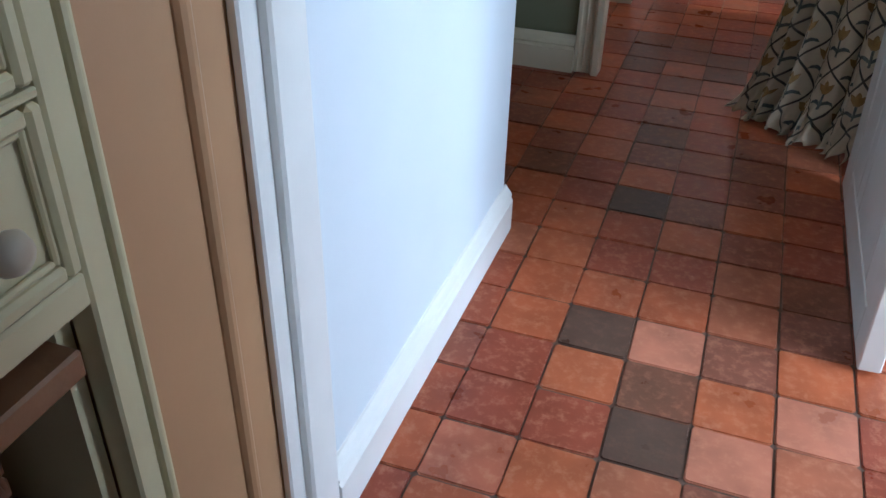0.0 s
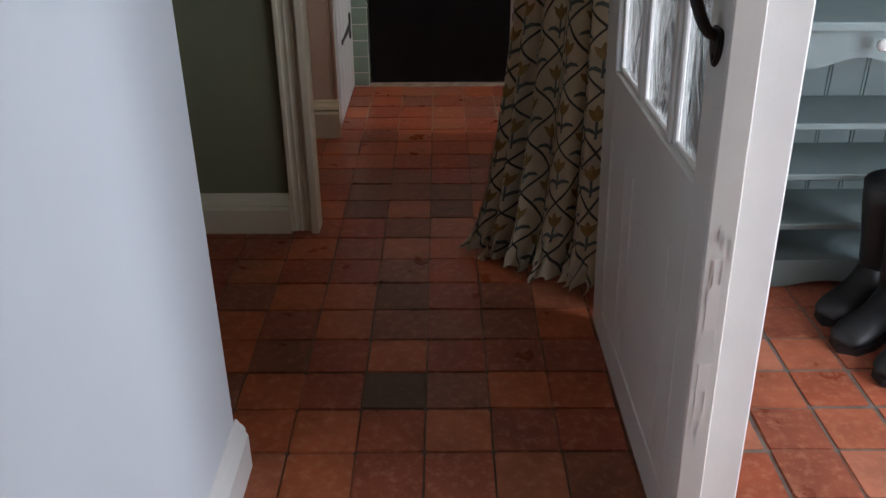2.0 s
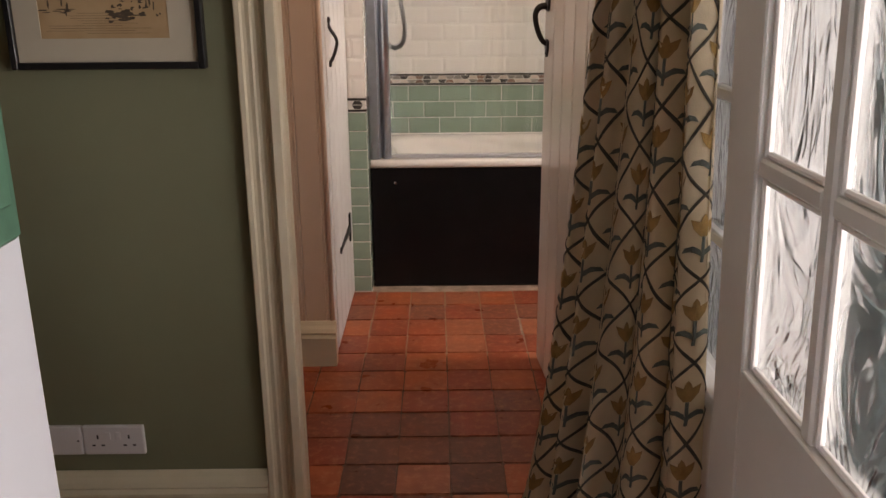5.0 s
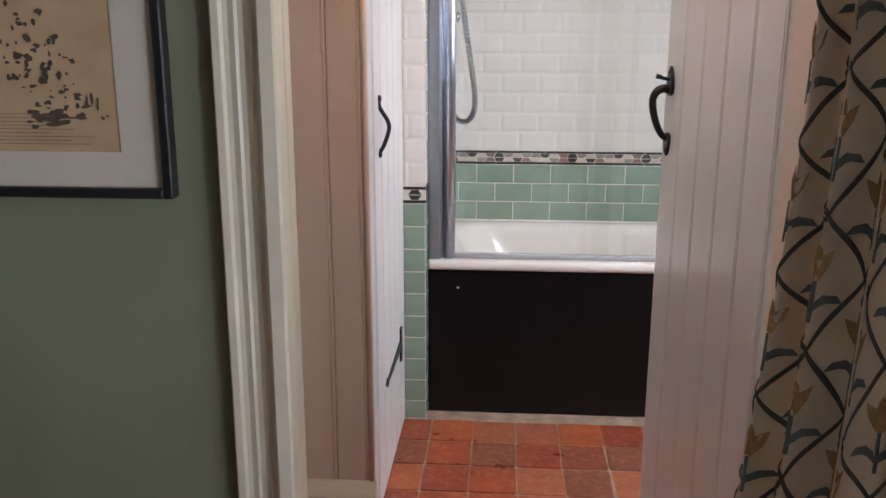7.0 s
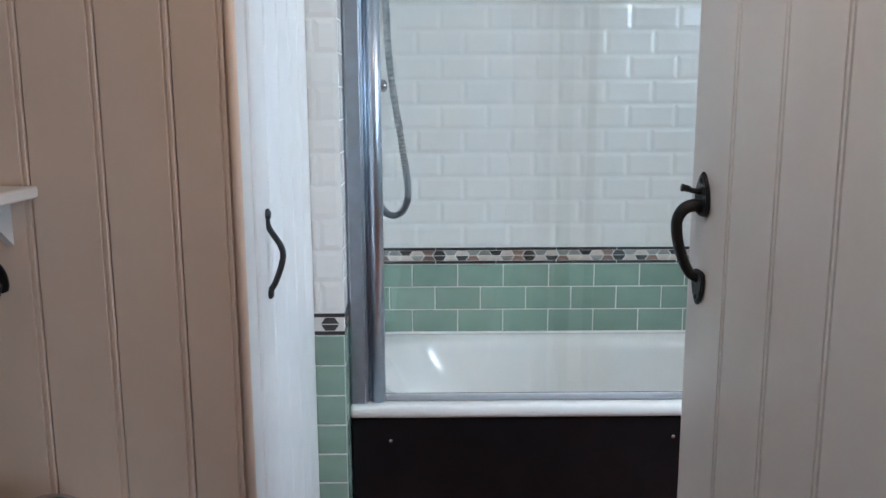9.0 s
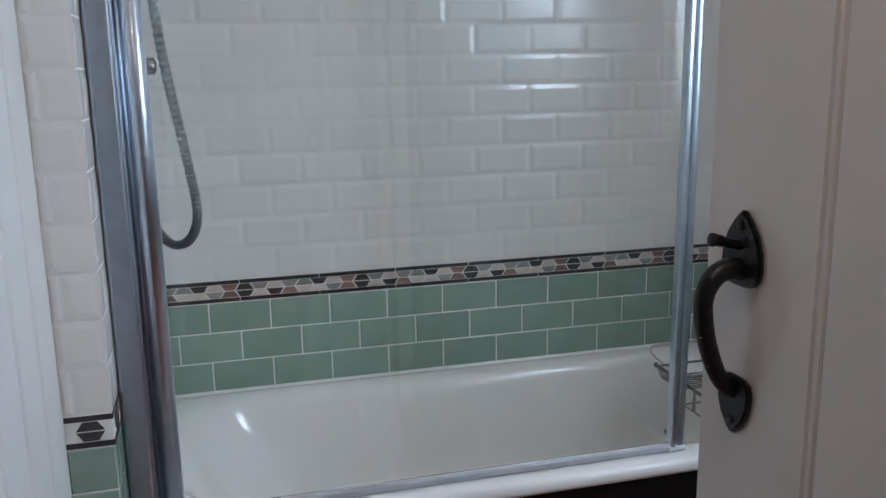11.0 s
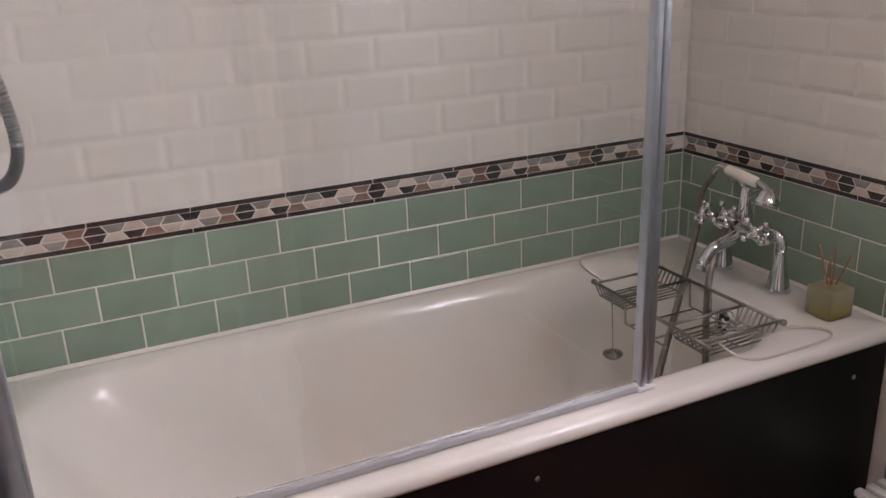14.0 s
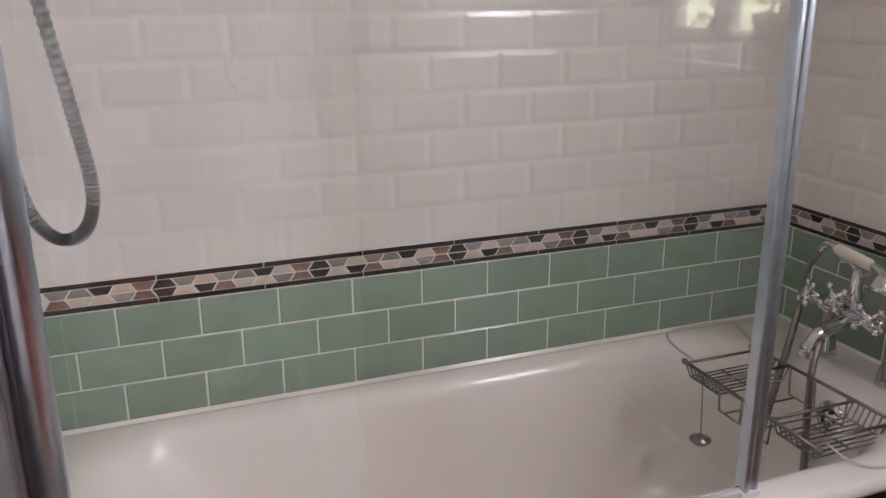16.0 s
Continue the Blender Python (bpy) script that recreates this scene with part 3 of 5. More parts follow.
# ---- porch window ----
window_2 = thing("window_2", "wide white painted porch window", "window", kind="structure")
bm = bmesh.new()
for y0, y1 in ((-1.55, -1.50), (-1.06, -1.01), (-0.69, -0.64), (-0.20, -0.15)):
    add_box(bm, 2.15, 2.20, y0, y1, 0.25, 2.05, 0.004)
for z0, z1 in ((0.25, 0.32), (2.0, 2.05)):
    for y0, y1 in ((-1.50, -1.06), (-1.01, -0.69), (-0.64, -0.20)):
        add_box(bm, 2.15, 2.20, y0, y1, z0, z1, 0.004)
part("window_frame", bm, "white", window_2)
part("window_sill", box(2.03, 2.15, -1.57, -0.13, 0.222, 0.25, 0.006, 2), "white", window_2)
for y0, y1 in ((-1.50, -1.06), (-1.01, -0.69), (-0.64, -0.20)):
    pane = part("pane", box(2.173, 2.177, y0, y1, 0.32, 2.0), "clear_glass", window_2)
    pane.visible_shadow = False


# ---- garden seen through the windows ----
def bush(name, cx, cy, cz, rx, ry, rz, count, seed, leaf=0.08):
    rnd = random.Random(seed)
    verts, faces = [], []
    for _ in range(count):
        while True:
            a, b, c = (rnd.uniform(-1, 1) for _ in range(3))
            if 0.25 < a * a + b * b + c * c < 1.0:
                break
        p = Vector((cx + a * rx, cy + b * ry, cz + c * rz))
        q = Euler((rnd.uniform(0, 6), rnd.uniform(0, 6), rnd.uniform(0, 6))).to_matrix()
        s = rnd.uniform(0.6, 1.25) * leaf
        k = len(verts)
        verts += [p + q @ Vector(v) * s for v in ((-1, 0, 0), (0, -0.45, 0.1), (1, 0, 0), (0, 0.45, 0.1))]
        faces += [(k, k + 1, k + 2), (k, k + 2, k + 3)]
    me = bpy.data.meshes.new(name)
    me.from_pydata(verts, [], faces)
    me.materials.append(M["foliage"])
    return tagged(new(name, me), "leafy green garden hedge outside the window", "hedge", kind="stuff")


bush("garden_hedge", 5.6, 3.6, 1.3, 0.8, 3.2, 1.7, 2600, 4)
# glowing panel added just outside, to brighten the window's mirror image
setting("backdrop", box(1.62, 2.7, 1.285, 1.295, 0.6, 2.19), "outside_glow", "glowing panel close behind the shrub, standing in for bright garden daylight", "backdrop")
bush("climbing_shrub", 2.0, 1.45, 1.35, 0.40, 0.10, 0.50, 900, 9, 0.022)
ground = setting("ground", box(-40, 40, -40, 40, -0.4, -0.16), "foliage", "garden lawn outside", "ground")

# ---- bathroom door, open, boarded ----
bathroom_door = thing("bathroom_door", "white boarded ledged door standing open into the bathroom", "door", at=(0.352, 1.285, 0))


def rel(ob, parent):
    ob.parent = parent
    ob.matrix_parent_inverse = Matrix.Translation(parent.location).inverted()
    return ob


def vboard(x_face, x_back, y0, y1, z0, z1, c=0.005):
    """An upright board with a bead along one edge of its face; the face looks to -x when x_face < x_back."""
    s = 1 if x_back > x_face else -1
    d = s * min(c, 0.0032)
    outline = [(y0, x_back), (y1, x_back), (y1, x_face + d), (y1 - 0.0015, x_face), (y0 + 0.0115, x_face), (y0 + 0.0100, x_face + d), (y0 + 0.0085, x_face + d), (y0 + 0.0070, x_face), (y0 + 0.0020, x_face), (y0, x_face + d)]
    bm = bmesh.new()
    lo = [bm.verts.new((x, y, z0)) for y, x in outline]
    hi = [bm.verts.new((x, y, z1)) for y, x in outline]
    bm.faces.new(lo)
    bm.faces.new(hi)
    n = len(outline)
    for i in range(n):
        bm.faces.new((lo[i], lo[(i + 1) % n], hi[(i + 1) % n], hi[i]))
    bmesh.ops.recalc_face_normals(bm, faces=bm.faces[:])
    return bm


for y0, y1 in ((1.835, 1.983), (1.695, 1.8335), (1.555, 1.6935), (1.415, 1.5535), (1.285, 1.4135)):
    rel(part("board", vboard(0.352, 0.375, y0, y1, 0.012, 1.99), "white_door"), bathroom_door)
for z0 in (0.22, 1.0, 1.72):
    rel(part("ledge", box(0.3755, 0.397, 1.30, 1.97, z0, z0 + 0.12, 0.004), "white_door"), bathroom_door)


def spade(h, w):
    """Outline of a spade-shaped plate that points up from its base at 0."""
    right = [(w * 0.22, 0), (w * 0.42, h * 0.06), (w * 0.50, h * 0.24), (w * 0.47, h * 0.48), (w * 0.36, h * 0.70), (w * 0.17, h * 0.89), (0, h)]
    return right + [(-a, b) for a, b in right[-2::-1]]


def suffolk_latch(parent, x, y, z0, z1, facing, wide=0.052):
    """A black iron bow handle and thumb lever between two spade plates on a face that looks along facing (-1 or 1) in x."""
    u, v = (0, facing, 0), (0, 0, 1)
    hgt = z1 - z0
    bm = bmesh.new()
    add_prism(bm, spade(hgt * 0.33, wide), (x, y, z1 - hgt * 0.33), u, v, 0.007)
    add_prism(bm, [(a, -b) for a, b in spade(hgt * 0.27, wide * 0.84)][::-1], (x, y, z0 + hgt * 0.27), u, v, 0.007)
    bmesh.ops.bevel(bm, geom=bm.edges[:], offset=0.0022, segments=2, affect="EDGES")
    for dz in (z0 + hgt * 0.07, z0 + hgt * 0.20, z1 - hgt * 0.07):
        add_turned(bm, [(0.0045, 0), (0.0042, 0.002), (0.002, 0.003)], (x + facing * 0.0066, y, dz), (facing, 0, 0), 10)
    plates = rel(part("latch_handle", bm, "iron", None, "black iron thumb latch with worn paint"), parent)
    path = spline([(x + facing * 0.004, y, z1 - hgt * 0.265), (x + facing * 0.015, y, z1 - hgt * 0.250), (x + facing * 0.029, y, z1 - hgt * 0.270), (x + facing * 0.038, y, z1 - hgt * 0.325), (x + facing * 0.041, y, z1 - hgt * 0.40),
                   (x + facing * 0.037, y, z1 - hgt * 0.53), (x + facing * 0.028, y, z1 - hgt * 0.66), (x + facing * 0.017, y, z0 + hgt * 0.245), (x + facing * 0.004, y, z0 + hgt * 0.20)], 6)
    n = len(path)
    grip = part("grip", tube(path, [0.0102 - 0.0030 * min(1, i / n * 2.2) + 0.0012 * math.sin(math.pi * i / n) for i in range(n)], 12), "iron", None, "", True)
    lever = part("thumb_lever", tube(spline([(x + facing * 0.004, y, z1 - hgt * 0.155), (x + facing * 0.020, y, z1 - hgt * 0.140), (x + facing * 0.028, y, z1 - hgt * 0.125), (x + facing * 0.036, y, z1 - hgt * 0.118)], 5), [0.0042] * 8 + [0.0052] * 5 + [0.0060] * 3, 10), "iron", None, "", True)
    for ob in (grip, lever):
        ob.parent = plates
    for yw in (0.35, 0.62, 0.74, 0.86):
        q = path[int(n * yw)]
        chip = part("paint_chip", turned([(0.0016, 0), (0.0012, 0.0006)], (q.x + facing * 0.0070, q.y - 0.0030, q.z), (facing, -0.4, 0), 7), "bare_wood")
        chip.parent = plates
    return plates


suffolk_latch(bathroom_door, 0.352, 1.929, 1.032, 1.236, -1)
bathroom_door.rotation_euler = (0, 0, radians(3.36))

# ---- airing cupboard: tan boarded side, white boarded front ----
cupboard_tan = thing("airing_cupboard", "tan boarded cupboard with a white boarded door", "cupboard", at=(-0.39, 1.985, 0))


def hboard(y_face, y_back, x0, x1, z0, z1, c=0.005):
    d = min(c, 0.0032)
    outline = [(x0, y_back), (x1, y_back), (x1, y_face + d), (x1 - 0.0020, y_face), (x1 - 0.0070, y_face), (x1 - 0.0085, y_face + d), (x1 - 0.0100, y_face + d), (x1 - 0.0115, y_face), (x0 + 0.0015, y_face), (x0, y_face + d)]
    bm = bmesh.new()
    lo = [bm.verts.new((x, y, z0)) for x, y in outline]
    hi = [bm.verts.new((x, y, z1)) for x, y in outline]
    bm.faces.new(lo)
    bm.faces.new(hi)
    n = len(outline)
    for i in range(n):
        bm.faces.new((lo[i], lo[(i + 1) % n], hi[(i + 1) % n], hi[i]))
    bmesh.ops.recalc_face_normals(bm, faces=bm.faces[:])
    return bm


xs = [-0.400, -0.482, -0.593, -0.708, -0.82, -0.93, -1.04, -1.15, -1.28]
for x1, x0 in zip(xs, xs[1:]):
    rel(part("side_board", hboard(1.98, 2.0, x0 + 0.0008, x1 - 0.0008, 0.0, 2.19), "tan"), cupboard_tan)
rel(part("corner_bead", tube([(-0.392, 1.984, 0), (-0.392, 1.984, 2.19)], 0.0085, 12), "tan", None, "", True), cupboard_tan)
rel(part("front_frame", box(-0.42, -0.387, 1.986, 2.070, 0, 2.19, 0.003), "white"), cupboard_tan)
rel(part("carcass", box(-1.28, -0.42, 2.0, 2.69, 0, 2.19), "tan"), cupboard_tan)
cdoor = rel(part("door", box(-0.42, -0.404, 2.074, 2.684, 0.012, 2.1, 0.002), "white"), cupboard_tan)
for y0, y1 in ((2.074, 2.195), (2.197, 2.318), (2.32, 2.44), (2.442, 2.562), (2.564, 2.684)):
    part("door_board", vboard(-0.384, -0.4035, y0, y1, 0.012, 2.1, 0.004), "white", cdoor)
bm = tube(spline([(-0.384, 2.157, 1.140), (-0.380, 2.157, 1.118), (-0.360, 2.157, 1.085), (-0.358, 2.157, 1.06), (-0.372, 2.157, 1.020), (-0.384, 2.157, 1.002)], 6), 0.0055, 10)
add_turned(bm, [(0.010, 0), (0.011, 0.004), (0.006, 0.008)], (-0.384, 2.157, 1.142), (1, 0, 0), 12)
add_turned(bm, [(0.010, 0), (0.011, 0.004), (0.006, 0.008)], (-0.384, 2.157, 1.000), (1, 0, 0), 12)
part("pull_handle", bm, "iron", cdoor, "black iron bow pull handle", True)
for zc in (0.325, 1.75):
    bm = box(-0.384, -0.378, 2.545, 2.575, zc - 0.057, zc + 0.057, 0.0015)
    add_prism(bm, [(0, -0.016), (0.30, -0.006), (0.325, -0.013), (0.345, 0), (0.325, 0.013), (0.30, 0.006), (0, 0.016)], (-0.384, 2.56, zc), (0, -1, 0), (0, 0, 1), -0.005)
    bmesh.ops.recalc_face_normals(bm, faces=bm.faces[:])
    part("strap_hinge", bm, "iron", cdoor, "black iron strap hinge")

# ---- bath ----
bath = thing("bath", "white enamelled built-in bath with a black panel", "bath", at=(0.54, 3.09, 0))


def rounded(x0, x1, y0, y1, r, z, k=12):
    pts = []
    for cx, cy, a0 in ((x1 - r, y1 - r, 0), (x0 + r, y1 - r, 90), (x0 + r, y0 + r, 180), (x1 - r, y0 + r, 270)):
        for i in range(k + 1):
            a = radians(a0 + 90 * i / k)
            pts.append((cx + r * math.cos(a), cy + r * math.sin(a), z))
    return pts


bm = bmesh.new()
loops = [rounded(-0.308, 1.393, 2.765, 3.432, 0.006, 0.523), rounded(-0.309, 1.394, 2.754, 3.432, 0.008, 0.527), rounded(-0.309, 1.394, 2.750, 3.432, 0.008, 0.536),
         rounded(-0.309, 1.394, 2.751, 3.432, 0.010, 0.549), rounded(-0.308, 1.393, 2.757, 3.431, 0.012, 0.556), rounded(-0.306, 1.391, 2.765, 3.430, 0.014, 0.558),
         rounded(-0.280, 1.232, 2.806, 3.416, 0.165, 0.5575), rounded(-0.264, 1.224, 2.818, 3.405, 0.17, 0.5560), rounded(-0.250, 1.215, 2.830, 3.394, 0.172, 0.5505), rounded(-0.238, 1.206, 2.841, 3.384, 0.175, 0.5390),
         rounded(-0.222, 1.198, 2.850, 3.374, 0.18, 0.515), rounded(-0.150, 1.185, 2.862, 3.364, 0.185, 0.40), rounded(-0.070, 1.170, 2.874, 3.354, 0.185, 0.29),
         rounded(-0.010, 1.145, 2.890, 3.340, 0.18, 0.215), rounded(0.060, 1.090, 2.925, 3.308, 0.15, 0.175), rounded(0.18, 0.98, 3.0, 3.24, 0.11, 0.160)]
rings = [[bm.verts.new(p) for p in lp] for lp in loops]
for a, b in zip(rings, rings[1:]):
    for i in range(len(a)):
        bm.faces.new((a[i], a[(i + 1) % len(a)], b[(i + 1) % len(a)], b[i]))
bm.faces.new(rings[-1])
bmesh.ops.recalc_face_normals(bm, faces=bm.faces[:])
for f in bm.faces:
    f.normal_flip()
tub = rel(part("tub", bm, "enamel", None, "white enamel tub with a rolled rim", True), bath)
rel(part("bath_panel", box(-0.306, 1.392, 2.765, 2.783, 0.002, 0.522, 0.002), "panel_black", None, "black painted bath panel"), bath)
for x, z in ((-0.206, 0.459), (0.533, 0.466), (1.297, 0.460)):
    rel(part("panel_screw", turned([(0.006, 0), (0.0055, 0.002), (0.003, 0.0035)], (x, 2.765, z), (0, -1, 0), 12), "chrome", None, "chrome mirror screw", True), bath)
bm = turned([(0.034, 0), (0.034, 0.004), (0.030, 0.008), (0.012, 0.010)], (1.1985, 3.03, 0.500), (-1, 0, 0.12), 22)
ov = rel(part("overflow", bm, "chrome", None, "chrome overflow grille", True), bath)
for a in range(6):
    p = (1.1890, 3.03 + 0.017 * math.cos(a * math.pi / 3), 0.501 + 0.017 * math.sin(a * math.pi / 3))
    hole = part("overflow_hole", turned([(0.0055, 0), (0.005, 0.003)], p, (-1, 0, 0.12), 10), "dark_slot", None)
    hole.parent = ov

rel(part("sealant_bead", swept([(0, 0), (-0.006, 0), (-0.0035, 0.003), (-0.001, 0.007), (0, 0.007)], lambda a, b, e: (e, 3.4325 + a, 0.5575 + b), (-0.305, 1.392)), "enamel", None, "white sealant bead"), bath)
rel(part("sealant_bead", swept([(0, 0), (-0.006, 0), (-0.0035, 0.003), (-0.001, 0.007), (0, 0.007)], lambda a, b, e: (1.3935 + a, e, 0.5575 + b), (2.77, 3.42)), "enamel", None, "white sealant bead"), bath)

# ---- shower screen ----
screen = thing("shower_screen", "clear glass shower screen in chrome posts on the bath rim", "shower screen", at=(0.25, 2.80, 0.558))
bm = box(-0.310, -0.262, 2.775, 2.812, 0.559, 1.96, 0.004, 2)
add_box(bm, -0.305, -0.268, 2.767, 2.775, 0.559, 1.96, 0.003, 1)
rel(part("wall_channel", bm, "dull_chrome"), screen)
bm = tube([(-0.238, 2.793, 0.560), (-0.238, 2.793, 1.96)], 0.019, 18)
add_box(bm, -0.262, -0.246, 2.786, 2.800, 0.562, 1.96)
rel(part("hinge_post", bm, "dull_chrome", None, "polished chrome hinge post", True), screen)
bm = box(0.766, 0.780, 2.785, 2.811, 0.566, 1.96, 0.004, 2)
add_box(bm, 0.7815, 0.800, 2.787, 2.809, 0.562, 1.96, 0.007, 3)
for v in bm.verts:
    v.co.x += (v.co.z - 0.56) * 0.004 - 0.005
rel(part("end_post", bm, "dull_chrome"), screen)
bm = box(-0.232, 0.764, 2.795, 2.801, 0.578, 1.95)
for v in bm.verts:
    if v.co.x > 0.5:
        v.co.x += (v.co.z - 0.56) * 0.004
pane = rel(part("glass_pane", bm, "clear_glass"), screen)
pane.visible_shadow = False
rel(part("bottom_seal", box(-0.222, 0.766, 2.788, 2.808, 0.5595, 0.575, 0.003), "seal", None, "grey bottom seal"), screen)
rel(part("post_foot", box(0.757, 0.797, 2.784, 2.812, 0.5595, 0.5715, 0.004, 2), "plastic", None, "pale plastic foot"), screen)

# ---- shower riser on the end wall ----
shower = thing("shower_valve", "chrome shower fitting with a hanging metal hose", "shower", at=(-0.31, 3.25, 1.37))
bm = turned([(0.030, 0), (0.030, 0.006), (0.016, 0.010), (0.014, 0.05), (0.019, 0.055), (0.019, 0.075), (0.010, 0.080)], (-0.3095, 3.25, 1.375), (1, 0, 0), 18)
rel(part("valve", bm, "chrome", None, "", True), shower)
rel(part("riser_rail", tube([(-0.285, 3.25, 1.39), (-0.285, 3.25, 2.1)], 0.009, 12), "chrome", None, "", True), shower)
path = spline([(-0.235, 3.25, 2.05), (-0.233, 3.25, 1.75), (-0.222, 3.25, 1.45), (-0.187, 3.25, 1.20), (-0.170, 3.25, 1.07), (-0.180, 3.25, 1.010), (-0.208, 3.25, 0.985), (-0.242, 3.25, 0.998), (-0.27, 3.25, 1.06), (-0.283, 3.25, 1.20), (-0.285, 3.25, 1.35)], 34)
rel(part("hose", tube(path, [0.0118 if i % 2 else 0.0090 for i in range(len(path))], 14), "hose", None, "ribbed metal shower hose"), shower)

# ---- bath mixer tap ----
tap = thing("bath_mixer_tap", "chrome bath shower mixer tap with an ivory handset", "tap", at=(1.31, 3.10, 0.558))
foot = [(0.029, 0), (0.0295, 0.004), (0.0265, 0.016), (0.0205, 0.042), (0.0150, 0.070), (0.0125, 0.090), (0.0120, 0.104)]
for y in (3.19, 3.01):
    rel(part("tap_pillar", turned(foot, (1.325, y, 0.558), (0, 0, 1), 20), "chrome", None, "", True), tap)
    bm = tube(spline([(1.325, y, 0.655), (1.325, y, 0.680), (1.318, 3.10 + (y - 3.10) * 0.8, 0.695), (1.305, 3.10 + (y - 3.10) * 0.35, 0.690)], 6), 0.0115, 12)
    rel(part("tap_arm", bm, "chrome", None, "", True), tap)
bm = turned([(0.012, -0.085), (0.017, -0.080), (0.020, -0.055), (0.014, -0.035), (0.021, -0.010), (0.021, 0.010), (0.014, 0.035), (0.020, 0.055), (0.017, 0.080), (0.012, 0.085)], (1.295, 3.10, 0.69), (0, 1, 0), 18)
add_turned(bm, [(0.021, 0), (0.020, 0.03), (0.014, 0.045), (0.010, 0.09)], (1.295, 3.10, 0.70), (0, 0, 1), 16)
rel(part("mixer_body", bm, "chrome", None, "", True), tap)
bm = tube(spline([(1.285, 3.10, 0.68), (1.245, 3.10, 0.668), (1.205, 3.10, 0.655), (1.185, 3.10, 0.632), (1.182, 3.10, 0.610)], 6), [0.0145] * 12 + [0.0135] * 6 + [0.0165] * 7, 14)
rel(part("spout", bm, "chrome", None, "", True), tap)


def cross_handle(c, axis):
    a = Vector(axis).normalized()
    u = a.orthogonal().normalized()
    v = a.cross(u)
    c = Vector(c)
    bm = tube([c, c + a * 0.040], 0.010, 12)
    hub = c + a * 0.045
    for d in (u, v, -u, -v):
        d = (d + a * 0.0).normalized()
        add_tube(bm, [hub, hub + d * 0.026], 0.0042, 8)
        add_turned(bm, [(0.003, 0), (0.0075, 0.004), (0.0075, 0.010), (0.003, 0.014)], hub + d * 0.022, d, 10)
    add_turned(bm, [(0.011, -0.008), (0.013, 0), (0.009, 0.008)], hub, a, 14)
    return rel(part("cross_handle", bm, "chrome", None, "chrome cross-head tap handle", True), tap)


cross_handle((1.285, 3.165, 0.70), (-0.75, 0.45, 0.35))
cross_handle((1.285, 3.035, 0.70), (-0.75, -0.35, 0.30))
cross_handle((1.275, 3.10, 0.715), (-0.9, 0.0, 0.45))
bm = tube(spline([(1.295, 3.10, 0.78), (1.295, 3.125, 0.80), (1.295, 3.15, 0.795)], 5), 0.006, 10)
add_tube(bm, spline([(1.295, 3.10, 0.77), (1.295, 3.07, 0.79), (1.295, 3.05, 0.80)], 5), 0.006, 10)
rel(part("handset_cradle", bm, "chrome", None, "", True), tap)
bm = turned([(0.009, 0), (0.0125, 0.006), (0.0135, 0.05), (0.0125, 0.095), (0.009, 0.10)], (1.295, 3.165, 0.818), (-0.03, -1, -0.10), 16)
rel(part("handset_grip", bm, "ivory", None, "ivory ceramic handset grip", True), tap)
bm = tube(spline([(1.295, 3.065, 0.808), (1.29, 3.04, 0.802), (1.28, 3.02, 0.795)], 5), 0.009, 12)
add_turned(bm, [(0.010, -0.005), (0.018, 0.006), (0.027, 0.024), (0.028, 0.032), (0.024, 0.034)], (1.278, 3.018, 0.803), (-0.25, -0.15, -1), 18)
rel(part("handset_head", bm, "chrome", None, "chrome shower handset rose", True), tap)
rel(part("hose_nut", tube(spline([(1.295, 3.165, 0.818), (1.295, 3.19, 0.82), (1.292, 3.205, 0.80)], 5), 0.008, 10), "chrome", None, "", True), tap)
path = spline([(1.292, 3.205, 0.80), (1.276, 3.222, 0.75), (1.262, 3.215, 0.67), (1.18, 3.17, 0.52), (1.09, 3.125, 0.35), (1.03, 3.08, 0.23), (0.97, 3.02, 0.185), (1.01, 2.97, 0.185), (1.10, 3.0, 0.21), (1.155, 3.04, 0.34), (1.170, 3.065, 0.50), (1.19, 3.085, 0.60), (1.25, 3.12, 0.67), (1.28, 3.13, 0.70)], 14)
rel(part("handset_hose", tube(path, [0.0086 if i % 2 else 0.0074 for i in range(len(path))], 9), "old_hose", None, "metal handset hose", True), tap)

# ---- plug on its rod ----
plug = thing("bath_plug", "chrome bath plug hanging on a bead chain", "plug", at=(1.02, 3.215, 0.386))
rel(part("stopper", turned([(0.010, -0.012), (0.019, -0.006), (0.024, 0.0), (0.024, 0.004), (0.006, 0.007), (0.004, 0.014)], (1.02, 3.215, 0.386), (0, 0, 1), 18), "wire", None, "", True), plug)
rel(part("chain", tube([(1.02, 3.215, 0.398), (1.012, 3.215, 0.545)], 0.0014, 6), "wire"), plug)

# ---- wire bath rack ----
rack = thing("bath_rack", "extending chrome wire bath rack laid across the rim", "bath rack", at=(1.08, 3.05, 0.562))
W = 0.0040
ra, rb, rc, rd = Vector((0.975, 3.235, 0.578)), Vector((1.165, 3.245, 0.578)), Vector((1.175, 2.850, 0.578)), Vector((0.965, 2.835, 0.578))
bm = bmesh.new()
add_tube(bm, [ra, rd], W, 8)
add_tube(bm, [rb, rc], W, 8)
for p in (ra, rb, rc, rd):
    add_turned(bm, [(0.004, -0.007), (0.007, -0.003), (0.007, 0.003), (0.004, 0.007)], p, (0, 1, 0), 12)
rel(part("side_rail", bm, "wire", None, "", True), rack)


